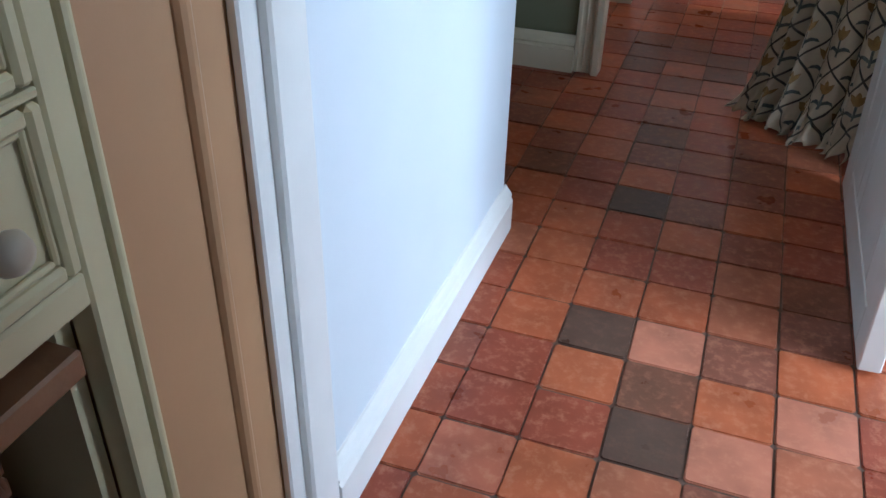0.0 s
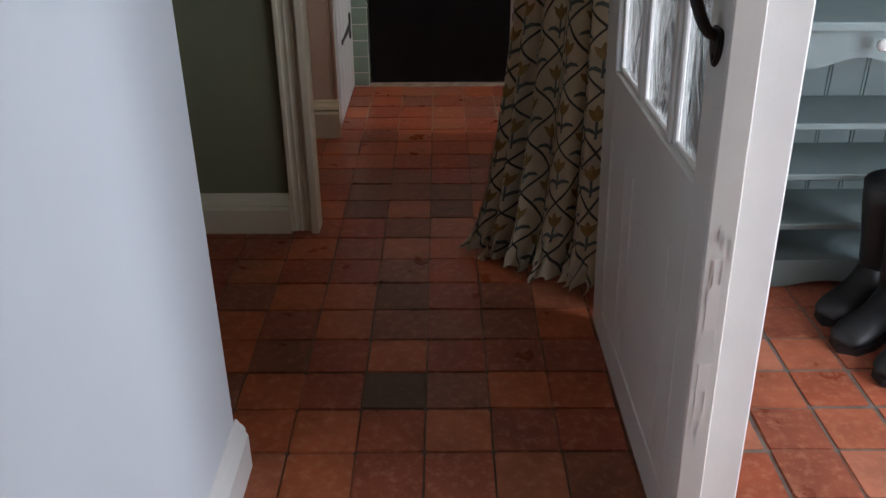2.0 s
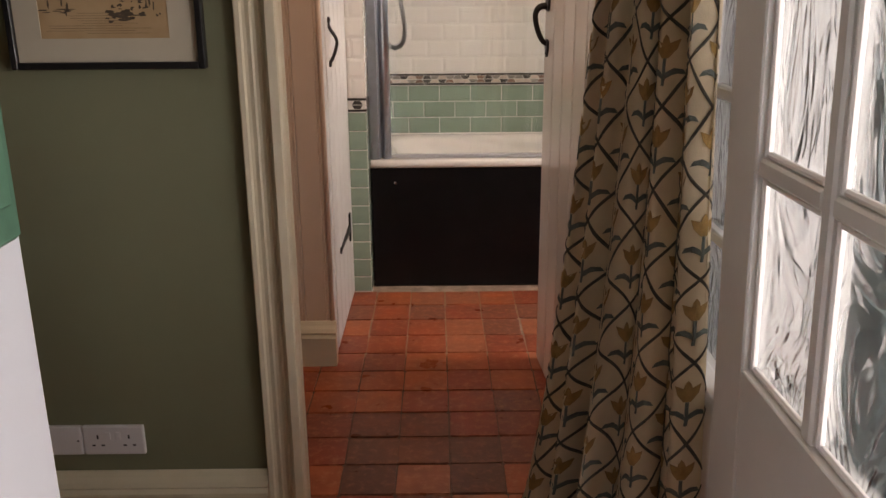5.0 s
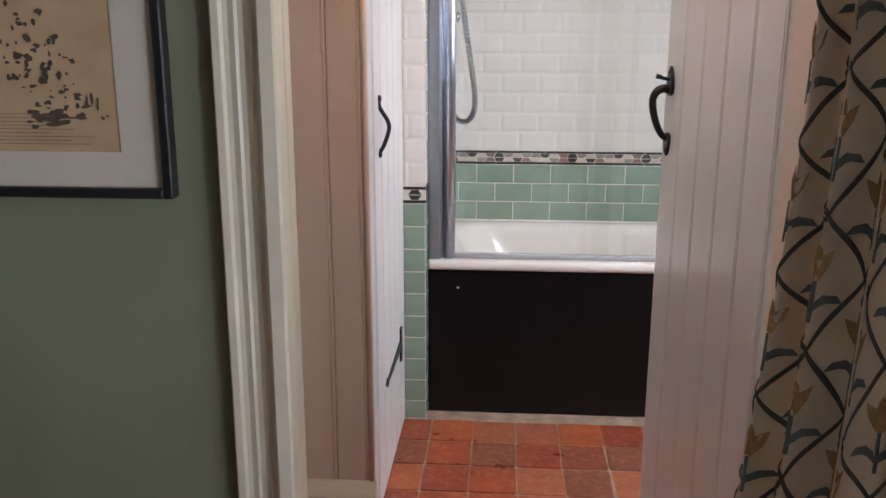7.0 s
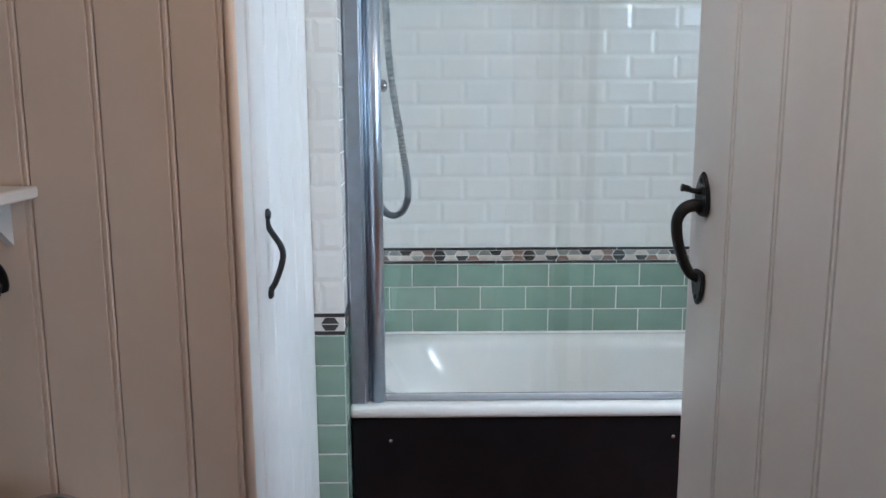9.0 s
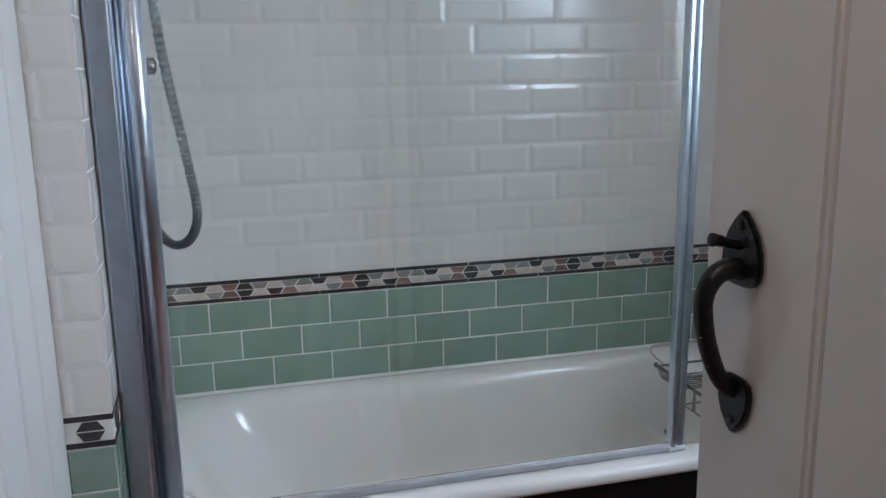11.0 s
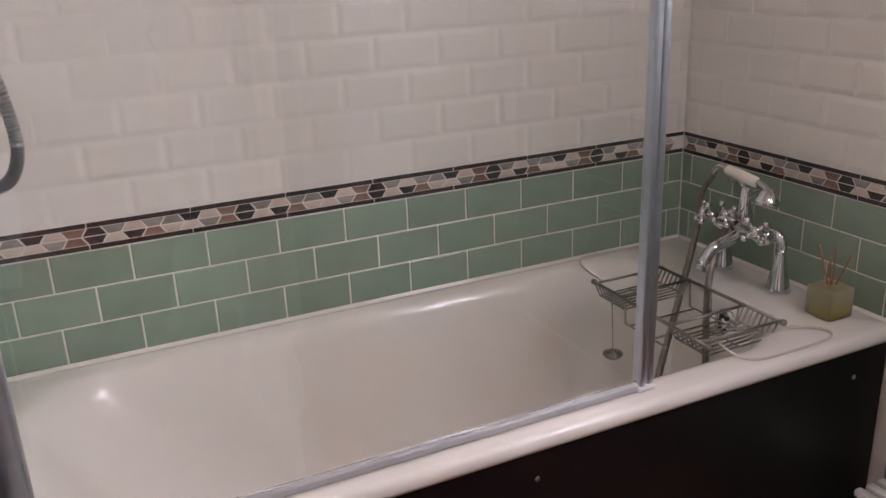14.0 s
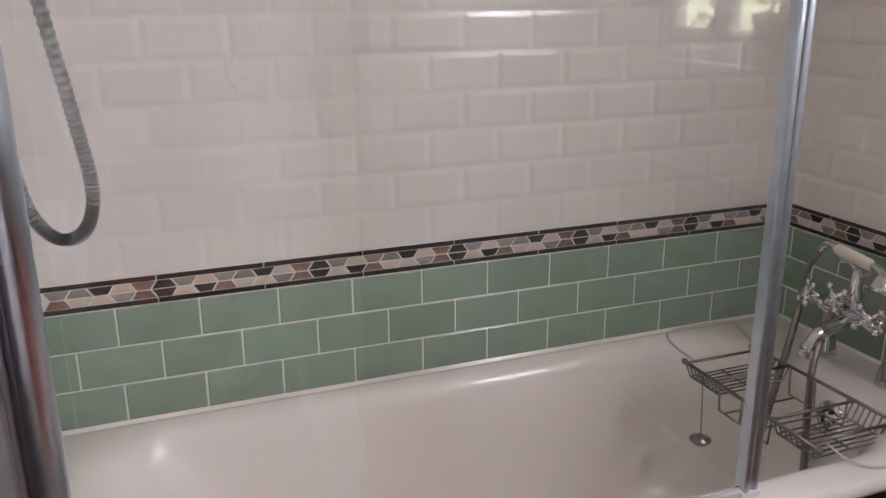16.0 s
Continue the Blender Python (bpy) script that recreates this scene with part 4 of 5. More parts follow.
def wire_basket(y0, y1):
    """A shallow wire tray hung between the two rails."""
    bm = bmesh.new()
    n = 8
    for i in range(n):
        f = i / (n - 1)
        y = y0 + (y1 - y0) * f
        add_tube(bm, [(0.972, y, 0.577), (0.985, y, 0.545), (1.155, y, 0.545), (1.170, y, 0.577)], 0.0021, 6)
    for x, z in ((0.985, 0.545), (1.07, 0.5445), (1.155, 0.545)):
        add_tube(bm, [(x, y0, z), (x, y1, z)], 0.0022, 6)
    for y in (y0, y1):
        add_tube(bm, [(0.970, y, 0.578), (1.172, y, 0.578)], W * 0.85, 8)
    return tagged(rel(part("wire_basket", bm, "wire", None, "", True), rack), kind="stuff")


wire_basket(3.225, 3.13)
wire_basket(2.955, 2.86)
bm = bmesh.new()
for y0, y1, d in ((3.12, 3.05, 0.06), (3.05, 2.965, 0.06)):
    for x in (0.978, 1.165):
        add_tube(bm, [(x, y0, 0.577), (x, y0 - 0.004, 0.577 - d), (x, y1 + 0.004, 0.577 - d), (x, y1, 0.577)], 0.0026, 6)
for y in (3.10, 3.02):
    add_tube(bm, [(0.978, y, 0.517), (1.165, y, 0.517)], 0.0024, 6)
rel(part("centre_well", bm, "wire", None, "", True), rack)
LOOPS = ([(1.00, 3.240, 0.575), (1.02, 3.33, 0.566), (1.045, 3.395, 0.5615), (1.085, 3.424, 0.5615), (1.225, 3.424, 0.5615), (1.248, 3.400, 0.5615), (1.232, 3.355, 0.5615), (1.196, 3.275, 0.566), (1.165, 3.243, 0.575)],
         [(1.000, 2.850, 0.575), (1.006, 2.808, 0.566), (1.030, 2.780, 0.5615), (1.080, 2.771, 0.5615), (1.205, 2.773, 0.5615), (1.242, 2.786, 0.5615), (1.250, 2.810, 0.5615), (1.230, 2.836, 0.5615), (1.195, 2.845, 0.566), (1.168, 2.850, 0.575)])
for path in LOOPS:
    rel(part("rim_arm", tube(spline(path, 5), 0.0025, 8), "clear_coat", None, "clear plastic coated wire arm", True), rack)

# ---- reed diffuser ----
diff = thing("reed_diffuser", "square frosted glass reed diffuser with brown reeds", "diffuser", at=(1.318, 2.862, 0.558))
rel(part("glass_pot", box(1.284, 1.352, 2.828, 2.896, 0.5592, 0.628, 0.006, 2), "diffuser"), diff)
rel(part("oil", box(1.291, 1.345, 2.835, 2.889, 0.5640, 0.582, 0.003), "scent_oil", None, "amber oil in the pot"), diff)
for dx, dy, hgt in ((-0.012, 0.016, 0.155), (0.006, 0.004, 0.150), (0.016, -0.012, 0.135), (-0.02, -0.01, 0.14), (0.0, 0.02, 0.12)):
    rel(part("reed", tube([(1.318 + dx * 0.1, 2.862 + dy * 0.1, 0.61), (1.318 + dx * 1.6, 2.862 + dy * 1.6, 0.56 + hgt)], 0.0017, 6), "reed"), diff)

# ---- glazed hall door, standing open ----
hall_door = thing("glazed_door", "off-white half-glazed door with rippled panes, standing open", "door", at=(0.455, 0.48, 0))
X0, X1 = 0.432, 0.476
LY0, LY1 = -0.312, 0.505
bm = box(X0, X1, LY0, -0.225, 0.012, 2.0, 0.003)
add_box(bm, X0, X1, 0.392, LY1, 0.012, 2.0, 0.003)
add_box(bm, X0, X1, -0.225, 0.392, 0.012, 0.105, 0.002)
add_box(bm, X0, X1, -0.225, 0.392, 0.55, 0.702, 0.002)
add_box(bm, X0, X1, -0.225, 0.392, 1.93, 2.0, 0.002)
rel(part("door_frame", bm, "grey_door", None, "off-white painted stiles and rails, worn at the edge"), hall_door)
for y0, y1 in ((-0.225, -0.130), (-0.1295, 0.165), (0.1655, 0.240), (0.2405, 0.392)):
    rel(part("panel_board", vboard(X0 + 0.003, X1 - 0.006, y0, y1, 0.105, 0.55, 0.004), "grey_door"), hall_door)
bars = [(-0.058, -0.032), (0.172, 0.198)]
bm = bmesh.new()
for y0, y1 in bars:
    add_box(bm, X0 + 0.004, X1 - 0.004, y0, y1, 0.702, 1.93, 0.004)
cols = [(-0.225, -0.058), (-0.032, 0.172), (0.198, 0.392)]
rows_z = [(0.702, 0.986), (1.012, 1.285), (1.311, 1.60), (1.626, 1.93)]
for z in (0.986, 1.285, 1.60):
    for y0, y1 in cols:
        add_box(bm, X0 + 0.004, X1 - 0.004, y0, y1, z, z + 0.026, 0.004)
rel(part("glazing_bars", bm, "grey_door"), hall_door)
for z0, z1 in rows_z:
    for y0, y1 in cols:
        bm = bmesh.new()
        for (a0, a1, b0, b1) in ((y0, y0 + 0.010, z0, z1), (y1 - 0.010, y1, z0, z1), (y0 + 0.010, y1 - 0.010, z0, z0 + 0.010), (y0 + 0.010, y1 - 0.010, z1 - 0.010, z1)):
            add_box(bm, X0 + 0.010, X0 + 0.020, a0, a1, b0, b1, 0.003)
        rel(part("glazing_bead", bm, "white_door"), hall_door)
        p = rel(part("pane", box(X0 + 0.021, X0 + 0.025, y0, y1, z0, z1), "rippled_glass"), hall_door)
        p.visible_shadow = False
suffolk_latch(hall_door, X0, -0.272, 0.888, 1.092, -1)
bm = bmesh.new()
for z0, z1 in ((0.50, 0.62), (0.34, 0.44)):
    add_box(bm, X0 + 0.012, X0 + 0.030, LY0 - 0.0006, LY0 + 0.01, z0, z1)
rel(part("lock_plate", bm, "white_door", None, "painted-over lock plates on the door edge"), hall_door)
rw = random.Random(12)
bm = bmesh.new()
for k in range(15):
    xa, za, l = X0 + rw.uniform(0.002, 0.040), rw.choice((0.30, 0.50, 0.56, 0.60, 0.64)) + rw.uniform(-0.05, 0.05), rw.uniform(0.008, 0.045)
    w = rw.uniform(0.0005, 0.0014)
    add_prism(bm, [(xa, za), (xa + w, za + l * 0.2), (xa + w * 0.8, za + l * 0.8), (xa + w * 0.2, za + l), (xa - w * 0.6, za + l * 0.5)], (0, LY0 - 0.0009 - 0.00002 * k, 0), (1, 0, 0), (0, 0, 1), 0.0007)
tagged(rel(part("worn_patch", bm, "chipped", None, "grey undercoat showing through chipped paint"), hall_door), kind="stuff")
rel(part("outer_stile", box(0.4770, 0.572, -0.225, -0.165, 0.012, 2.0, 0.004), "white", None, "white gloss outer stile"), hall_door)
rel(part("floor_bolt", turned([(0.008, 0), (0.008, 0.012), (0.005, 0.02)], (0.49, -0.236, 0.022), (0, -1, 0), 10), "white", None, "", True), hall_door)

hall_door.rotation_euler = (0, radians(-1.85), 0)

# ---- glazed side screen between hall and porch ----
side = thing("side_screen", "white glazed side screen with rippled panes beside the curtain", "glazed screen", at=(0.55, 0.8, 0))
bm = box(0.485, 0.60, 0.530, 0.66, 0, 2.05, 0.004)
add_box(bm, 0.50, 0.60, 0.66, 1.07, 0, 0.47, 0.004)
add_box(bm, 0.50, 0.60, 0.66, 1.07, 1.98, 2.05, 0.004)
add_box(bm, 0.50, 0.60, 1.02, 1.072, 0.47, 1.98, 0.004)
for z in (0.735, 1.02, 1.32, 1.65):
    add_box(bm, 0.53, 0.57, 0.66, 1.02, z, z + 0.026, 0.004)
rel(part("frame", bm, "white"), side)
rel(part("sill", box(0.485, 0.53, 0.60, 1.07, 0.47, 0.492, 0.005, 2), "white"), side)
zs = [0.47, 0.735, 1.02, 1.32, 1.65, 1.98]
for z0, z1 in zip(zs, zs[1:]):
    p = rel(part("pane", box(0.548, 0.552, 0.66, 1.02, z0 + 0.02, z1), "rippled_glass"), side)
    p.visible_shadow = False
setting("wall_hall_lintel", box(0.50, 0.60, -0.995, 1.075, 2.05, TOP), "blue_wall", "wall above the porch opening", "wall")

# ---- curtain with crewel embroidery ----
curtain = thing("curtain", "cream linen curtain embroidered with tulips in a trellis", "curtain", at=(0.33, 0.85, 0))
CLOTH = 1.02


def curtain_point(u, z):
    """u from 0 to 1 across the cloth; folds deepen towards the hem, which pools on the floor."""
    f = min(1.0, max(0.0, (1.25 - z) / 1.25))
    a = Vector((0.300 - 0.125 * f ** 1.2 - 0.030 * f ** 6, 0.985 - 0.030 * f, 0))
    b = Vector((0.468 - 0.006 * f, 0.80 - 0.125 * f, 0))
    d = (b - a)
    n = Vector((-d.y, d.x, 0)).normalized() * -1.0
    hem = max(0.0, 1 - z / 0.17) ** 1.3
    ph = u * 5.4 * math.tau * (1 - 0.12 * u) + 0.35 * math.sin(3.1 * z + 4 * u)
    amp = (0.030 + 0.012 * f) * (1.0 - 0.45 * (u > 0.80) * min(1, (u - 0.80) / 0.08))
    s = u + 0.022 * math.sin(2 * ph + 0.8)
    out = amp * math.sin(ph) + 0.010 * math.sin(2.3 * ph + 2 * z) + 0.020 * math.sin(math.pi * u)
    out += hem * (0.024 + 0.020 * math.sin(u * 63 + 2) + 0.014 * math.sin(u * 117 + 30 * z) + 0.008 * math.sin(u * 187 - 60 * z))
    s -= hem * 0.035 * (1 - u)
    low = max(0.0, 1 - z / 0.075)
    out += low * (0.004 + 0.010 * math.sin(u * 39 + 1))
    p = a + d * s + n * out
    p.z = max(0.003 + low * (0.010 + 0.009 * math.sin(u * 88) + 0.005 * math.sin(u * 171)), z * (1 - 0.35 * low) + hem * 0.016 * math.sin(u * 47 + 1) + hem * 0.008 * math.sin(u * 101))
    return p


NU, NV = 380, 120
bm = bmesh.new()
grid = []
for j in range(NV + 1):
    z = 0.006 + 2.06 * (j / NV) ** 1.5
    grid.append([bm.verts.new(curtain_point(i / NU, z)) for i in range(NU + 1)])
for j in range(NV):
    for i in range(NU):
        bm.faces.new((grid[j][i], grid[j][i + 1], grid[j + 1][i + 1], grid[j + 1][i]))
cloth = rel(part("cloth", bm, "fabric", None, "natural cream linen", True), curtain)
mod = cloth.modifiers.new("thickness", "SOLIDIFY")
mod.thickness = 0.0012
mod.offset = 1.0


def on_cloth(c, z, lift):
    """A place on the cloth: c metres across it, z up, lifted towards the room."""
    u = c / CLOTH
    p = curtain_point(u, z)
    du = curtain_point(u + 0.002, z) - curtain_point(u - 0.002, z)
    dz = curtain_point(u, z + 0.004) - curtain_point(u, z - 0.004)
    n = du.cross(dz).normalized()
    return p + n * lift


def stitch_line(bm, pts, width, lift):
    """A raised embroidered line along points of the cloth."""
    rows = []
    for i, (c, z) in enumerate(pts):
        c2, z2 = pts[min(i + 1, len(pts) - 1)]
        c1, z1 = pts[max(i - 1, 0)]
        l = math.hypot(c2 - c1, z2 - z1) or 1
        ox, oz = -(z2 - z1) / l * width / 2, (c2 - c1) / l * width / 2
        rows.append((bm.verts.new(on_cloth(c + ox, z + oz, lift)), bm.verts.new(on_cloth(c, z, lift + 0.0014)), bm.verts.new(on_cloth(c - ox, z - oz, lift))))
    for a, b in zip(rows, rows[1:]):
        bm.faces.new((a[0], a[1], b[1], b[0]))
        bm.faces.new((a[1], a[2], b[2], b[1]))


def motif(bm, outline, c0, z0, lift):
    """A filled embroidered shape, domed a little, fan-meshed from its middle."""
    mid = bm.verts.new(on_cloth(c0 + sum(a for a, _ in outline) / len(outline), z0 + sum(b for _, b in outline) / len(outline), lift + 0.0016))
    ring = [bm.verts.new(on_cloth(c0 + a, z0 + b, lift)) for a, b in outline]
    for i in range(len(ring)):
        bm.faces.new((mid, ring[i], ring[(i + 1) % len(ring)]))


PW, PH = 0.128, 0.158
lattice = bmesh.new()
C0, C1, Z0, Z1 = 0.012, CLOTH - 0.012, 0.014, 1.75
for sign in (1, -1):
    for k in range(-30, 40):
        pts = []
        for i in range(0, 420):
            z = Z0 + (Z1 - Z0) * i / 419
            c = sign * (z / PH) * PW + k * PW
            c += 0.006 * math.sin(z / PH * math.tau + k)
            if C0 < c < C1:
                pts.append((c, z))
            elif len(pts) > 2:
                break
        if len(pts) > 3:
            stitch_line(lattice, pts, 0.0058, 0.0030)
for i in range(0, int(CLOTH / (PW / 2)) + 2):
    for j in range(-1, 13):
        c, z = i * PW / 2, j * PH + (i % 2) * PH / 2 + PH * 0.5
        if not (C0 + 0.03 < c < C1 - 0.03 and Z0 + 0.06 < z < Z1 - 0.05):
            continue
        b0 = z + 0.004
        flowers, leaves = bmesh.new(), bmesh.new()
        motif(flowers, [(-0.006, 0), (0.006, 0), (0.018, 0.016), (0.022, 0.034), (0.012, 0.028), (0.008, 0.022), (0.004, 0.036), (-0.001, 0.042), (-0.006, 0.034), (-0.008, 0.022), (-0.014, 0.028), (-0.024, 0.032), (-0.018, 0.014)], c, b0, 0.0032)
        stitch_line(leaves, [(c, z + 0.004), (c, z - 0.012), (c + 0.001, z - 0.028), (c, z - 0.044)], 0.006, 0.0032)
        motif(leaves, [(0, -0.034), (0.012, -0.026), (0.026, -0.022), (0.036, -0.026), (0.030, -0.016), (0.016, -0.013), (0.004, -0.020)], c, z, 0.0034)
        motif(leaves, [(0, -0.034), (-0.004, -0.020), (-0.016, -0.013), (-0.030, -0.016), (-0.036, -0.026), (-0.026, -0.022), (-0.012, -0.026)], c, z, 0.0034)
        rel(part("tulip", flowers, "thread_gold"), curtain)
        rel(part("leaf_sprig", leaves, "thread_teal"), curtain)
tagged(rel(part("trellis_embroidery", lattice, "thread_dark", None, "dark green stitched trellis"), curtain), kind="stuff")
rel(part("curtain_pole", tube([(0.24, 1.02, 2.10), (0.52, 0.80, 2.10)], 0.012, 12), "iron"), curtain)

# ---- porch shelves ----
shelf = thing("shelf_unit", "grey teal painted open shelf unit with a scalloped frieze", "shelf unit", at=(1.33, 0.8, 0))
bm = box(0.80, 0.825, 0.68, 0.945, 0.06, 1.9, 0.003)
rel(part("side_panel", bm, "teal"), shelf)
rel(part("side_panel", box(1.83, 1.855, 0.68, 0.945, 0.06, 1.9, 0.003), "teal"), shelf)
for z in (0.088, 0.195, 0.340, 0.480):
    rel(part("shelf_board", box(0.826, 1.829, 0.69, 0.935, z - 0.018, z, 0.003), "teal"), shelf)
rel(part("worktop", box(0.79, 1.865, 0.655, 0.945, 0.72, 0.745, 0.005, 2), "teal"), shelf)
for z in (1.10, 1.45):
    rel(part("shelf_board", box(0.826, 1.829, 0.76, 0.935, z - 0.018, z, 0.003), "teal"), shelf)
for k in range(10):
    rel(part("back_board", hboard(0.936, 0.948, 0.826 + k * 0.1004, 0.826 + (k + 1) * 0.1004 - 0.0006, 0.002, 1.9, 0.004), "teal"), shelf)


def scallop(z_top, z_low, wave, n):
    pts = [(0.826, z_top)] + [(0.826 + 1.003 * i / 60, z_low + wave * (0.5 + 0.5 * math.cos(i / 60 * n * math.tau))) for i in range(61)] + [(1.829, z_top)]
    return prism(pts, (0, 0.683, 0), (1, 0, 0), (0, 0, 1), -0.016)


rel(part("frieze", scallop(0.719, 0.625, 0.028, 4), "teal", None, "scalloped upper frieze"), shelf)
rel(part("plinth", scallop(0.088, 0.004, 0.020, 3.5), "teal", None, "scalloped plinth"), shelf)
for x in (1.10, 1.5):
    rel(part("drawer_knob", turned([(0.006, 0), (0.006, 0.012), (0.015, 0.018), (0.016, 0.026), (0.008, 0.032)], (x, 0.667, 0.692), (0, -1, 0), 16), "plastic", None, "", True), shelf)


# ---- boots ----
def boot(x, y, turn, s):
    t = thing("boot", "black rubber wellington boot on the porch floor", "boot", group="boots by the shelves", at=(x, y, 0))
    m = Matrix.Rotation(radians(turn), 4, "Z")
    bm = bmesh.new()
    rings = []
    prof = [(-0.090, 0.036, 0.12, 0.0), (-0.075, 0.042, 0.165, 0.0), (-0.03, 0.044, 0.155, 0.0), (0.02, 0.043, 0.105, 0.0), (0.07, 0.047, 0.080, 0.0), (0.115, 0.050, 0.068, 0.0), (0.150, 0.044, 0.055, 0.0), (0.170, 0.026, 0.038, 0.0)]
    for px_, hw, top, _ in prof:
        ring = []
        for k in range(14):
            a = math.tau * k / 14
            yy, zz = math.cos(a) * hw, 0.016 + (top - 0.016) * (0.5 + 0.5 * math.sin(a))
            ring.append(bm.verts.new(m @ (Vector((px_, yy, zz)) * s)))
        rings.append(ring)
    for a, b in zip(rings, rings[1:]):
        for k in range(14):
            bm.faces.new((a[k], a[(k + 1) % 14], b[(k + 1) % 14], b[k]))
    bm.faces.new(rings[0][::-1])
    bm.faces.new(rings[-1])
    bmesh.ops.recalc_face_normals(bm, faces=bm.faces[:])
    part("upper", bm, "rubber", t, "", True)
    bm = bmesh.new()
    lean = 0.10 + 0.06 * math.sin(turn)
    zs = (0.10, 0.15, 0.20, 0.26, 0.32, 0.37, 0.375, 0.36)
    add_tube(bm, [m @ (Vector((-0.045 + lean * (z - 0.10), 0, z)) * s) for z in zs], [r * s for r in (0.044, 0.048, 0.050, 0.056, 0.061, 0.063, 0.060, 0.057)], 18)
    part("shaft", bm, "rubber", t, "", True)
    bm = bmesh.new()
    outline = [(-0.095, -0.03), (-0.06, -0.042), (0.02, -0.040), (0.09, -0.050), (0.15, -0.040), (0.178, 0), (0.15, 0.040), (0.09, 0.050), (0.02, 0.040), (-0.06, 0.042), (-0.095, 0.03)]
    lo = [bm.verts.new(m @ (Vector((a, b, 0.001)) * s)) for a, b in outline]
    hi = [bm.verts.new(m @ (Vector((a, b, 0.020)) * s)) for a, b in outline]
    bm.faces.new(lo[::-1])
    bm.faces.new(hi)
    for i in range(len(outline)):
        bm.faces.new((lo[i], lo[(i + 1) % len(outline)], hi[(i + 1) % len(outline)], hi[i]))
    part("sole", bm, "rubber", t)
    return t


boot(1.167, 0.585, 215, 0.98)
boot(1.158, 0.455, 213, 0.98)
boot(1.190, 0.322, 218, 0.95)["label"] = "olive brown rubber wellington boot on the porch floor"

# ---- kitchen cupboard by the doorway ----
dresser = thing("kitchen_cupboard", "pale cream painted cupboard with drawers over an open oak shelf", "cupboard", at=(-0.6, -1.7, 0))
CX = -0.365
bm = box(CX - 0.03, CX, -1.362, -1.331, 0.0, 2.0, 0.003)
add_box(bm, CX - 0.028, CX + 0.006, -1.331, -1.319, 0.0, 2.0, 0.005, 2)
add_box(bm, CX - 0.03, CX, -1.95, -1.915, 0.0, 2.0, 0.003)
add_box(bm, CX - 0.03, CX, -1.915, -1.362, 0.690, 0.722, 0.003)
add_box(bm, CX - 0.03, CX, -1.915, -1.362, 0.868, 0.876, 0.002)
add_box(bm, CX - 0.03, CX, -1.915, -1.362, 1.05, 1.09, 0.003)
add_box(bm, CX - 0.03, CX, -1.915, -1.362, 0.0, 0.08, 0.003)
rel(part("face_frame", bm, "cupboard"), dresser)
for name, x0, x1, y0, y1, z0, z1 in (("side_panel", -0.95, CX - 0.031, -1.380, -1.362, 0, 2.0), ("side_panel", -0.95, CX - 0.031, -1.95, -1.93, 0, 2.0), ("back_panel", -0.97, -0.9505, -1.95, -1.33, 0, 2.0), ("top_panel", -0.95, CX - 0.031, -1.9295, -1.3805, 1.98, 2.0)):
    rel(part(name, box(x0, x1, y0, y1, z0, z1), "cupboard"), dresser)
for z0, z1 in ((0.724, 0.866), (0.878, 1.048)):
    y0, y1 = -1.913, -1.363
    dr = rel(part("drawer_front", box(CX - 0.025, CX - 0.010, y0, y1, z0, z1), "cupboard"), dresser)
    w = 0.015
    for a0, a1, b0, b1 in ((y0, y0 + w, z0, z1), (y1 - w, y1, z0, z1), (y0 + w, y1 - w, z0, z0 + w), (y0 + w, y1 - w, z1 - w, z1)):
        part("drawer_rail", box(CX - 0.0098, CX + 0.002, a0, a1, b0, b1, 0.004), "cupboard", dr)
    for a0, a1, b0, b1 in ((y0 + w, y0 + w + 0.006, z0 + w, z1 - w), (y1 - w - 0.006, y1 - w, z0 + w, z1 - w), (y0 + w + 0.006, y1 - w - 0.006, z0 + w, z0 + w + 0.006), (y0 + w + 0.006, y1 - w - 0.006, z1 - w - 0.006, z1 - w)):
        part("drawer_moulding", box(CX - 0.0098, CX - 0.003, a0, a1, b0, b1, 0.002), "cupboard", dr)
    for yk in (-1.430, -1.84):
        kn = part("knob", turned([(0.007, 0), (0.007, 0.008), (0.015, 0.014), (0.0175, 0.021), (0.014, 0.029), (0.005, 0.032)], (CX - 0.010, yk, (z0 + z1) / 2 - 0.012), (1, 0, 0), 20), "knob", None, "", True)
        kn.parent = dr
rel(part("oak_shelf", box(-0.95, CX - 0.004, -1.914, -1.381, 0.630, 0.658, 0.003), "wood", None, "oiled oak shelf"), dresser)
rel(part("floor_shelf", box(-0.95, CX - 0.004, -1.914, -1.381, 0.40, 0.425, 0.003), "wood", None, "oiled oak shelf"), dresser)


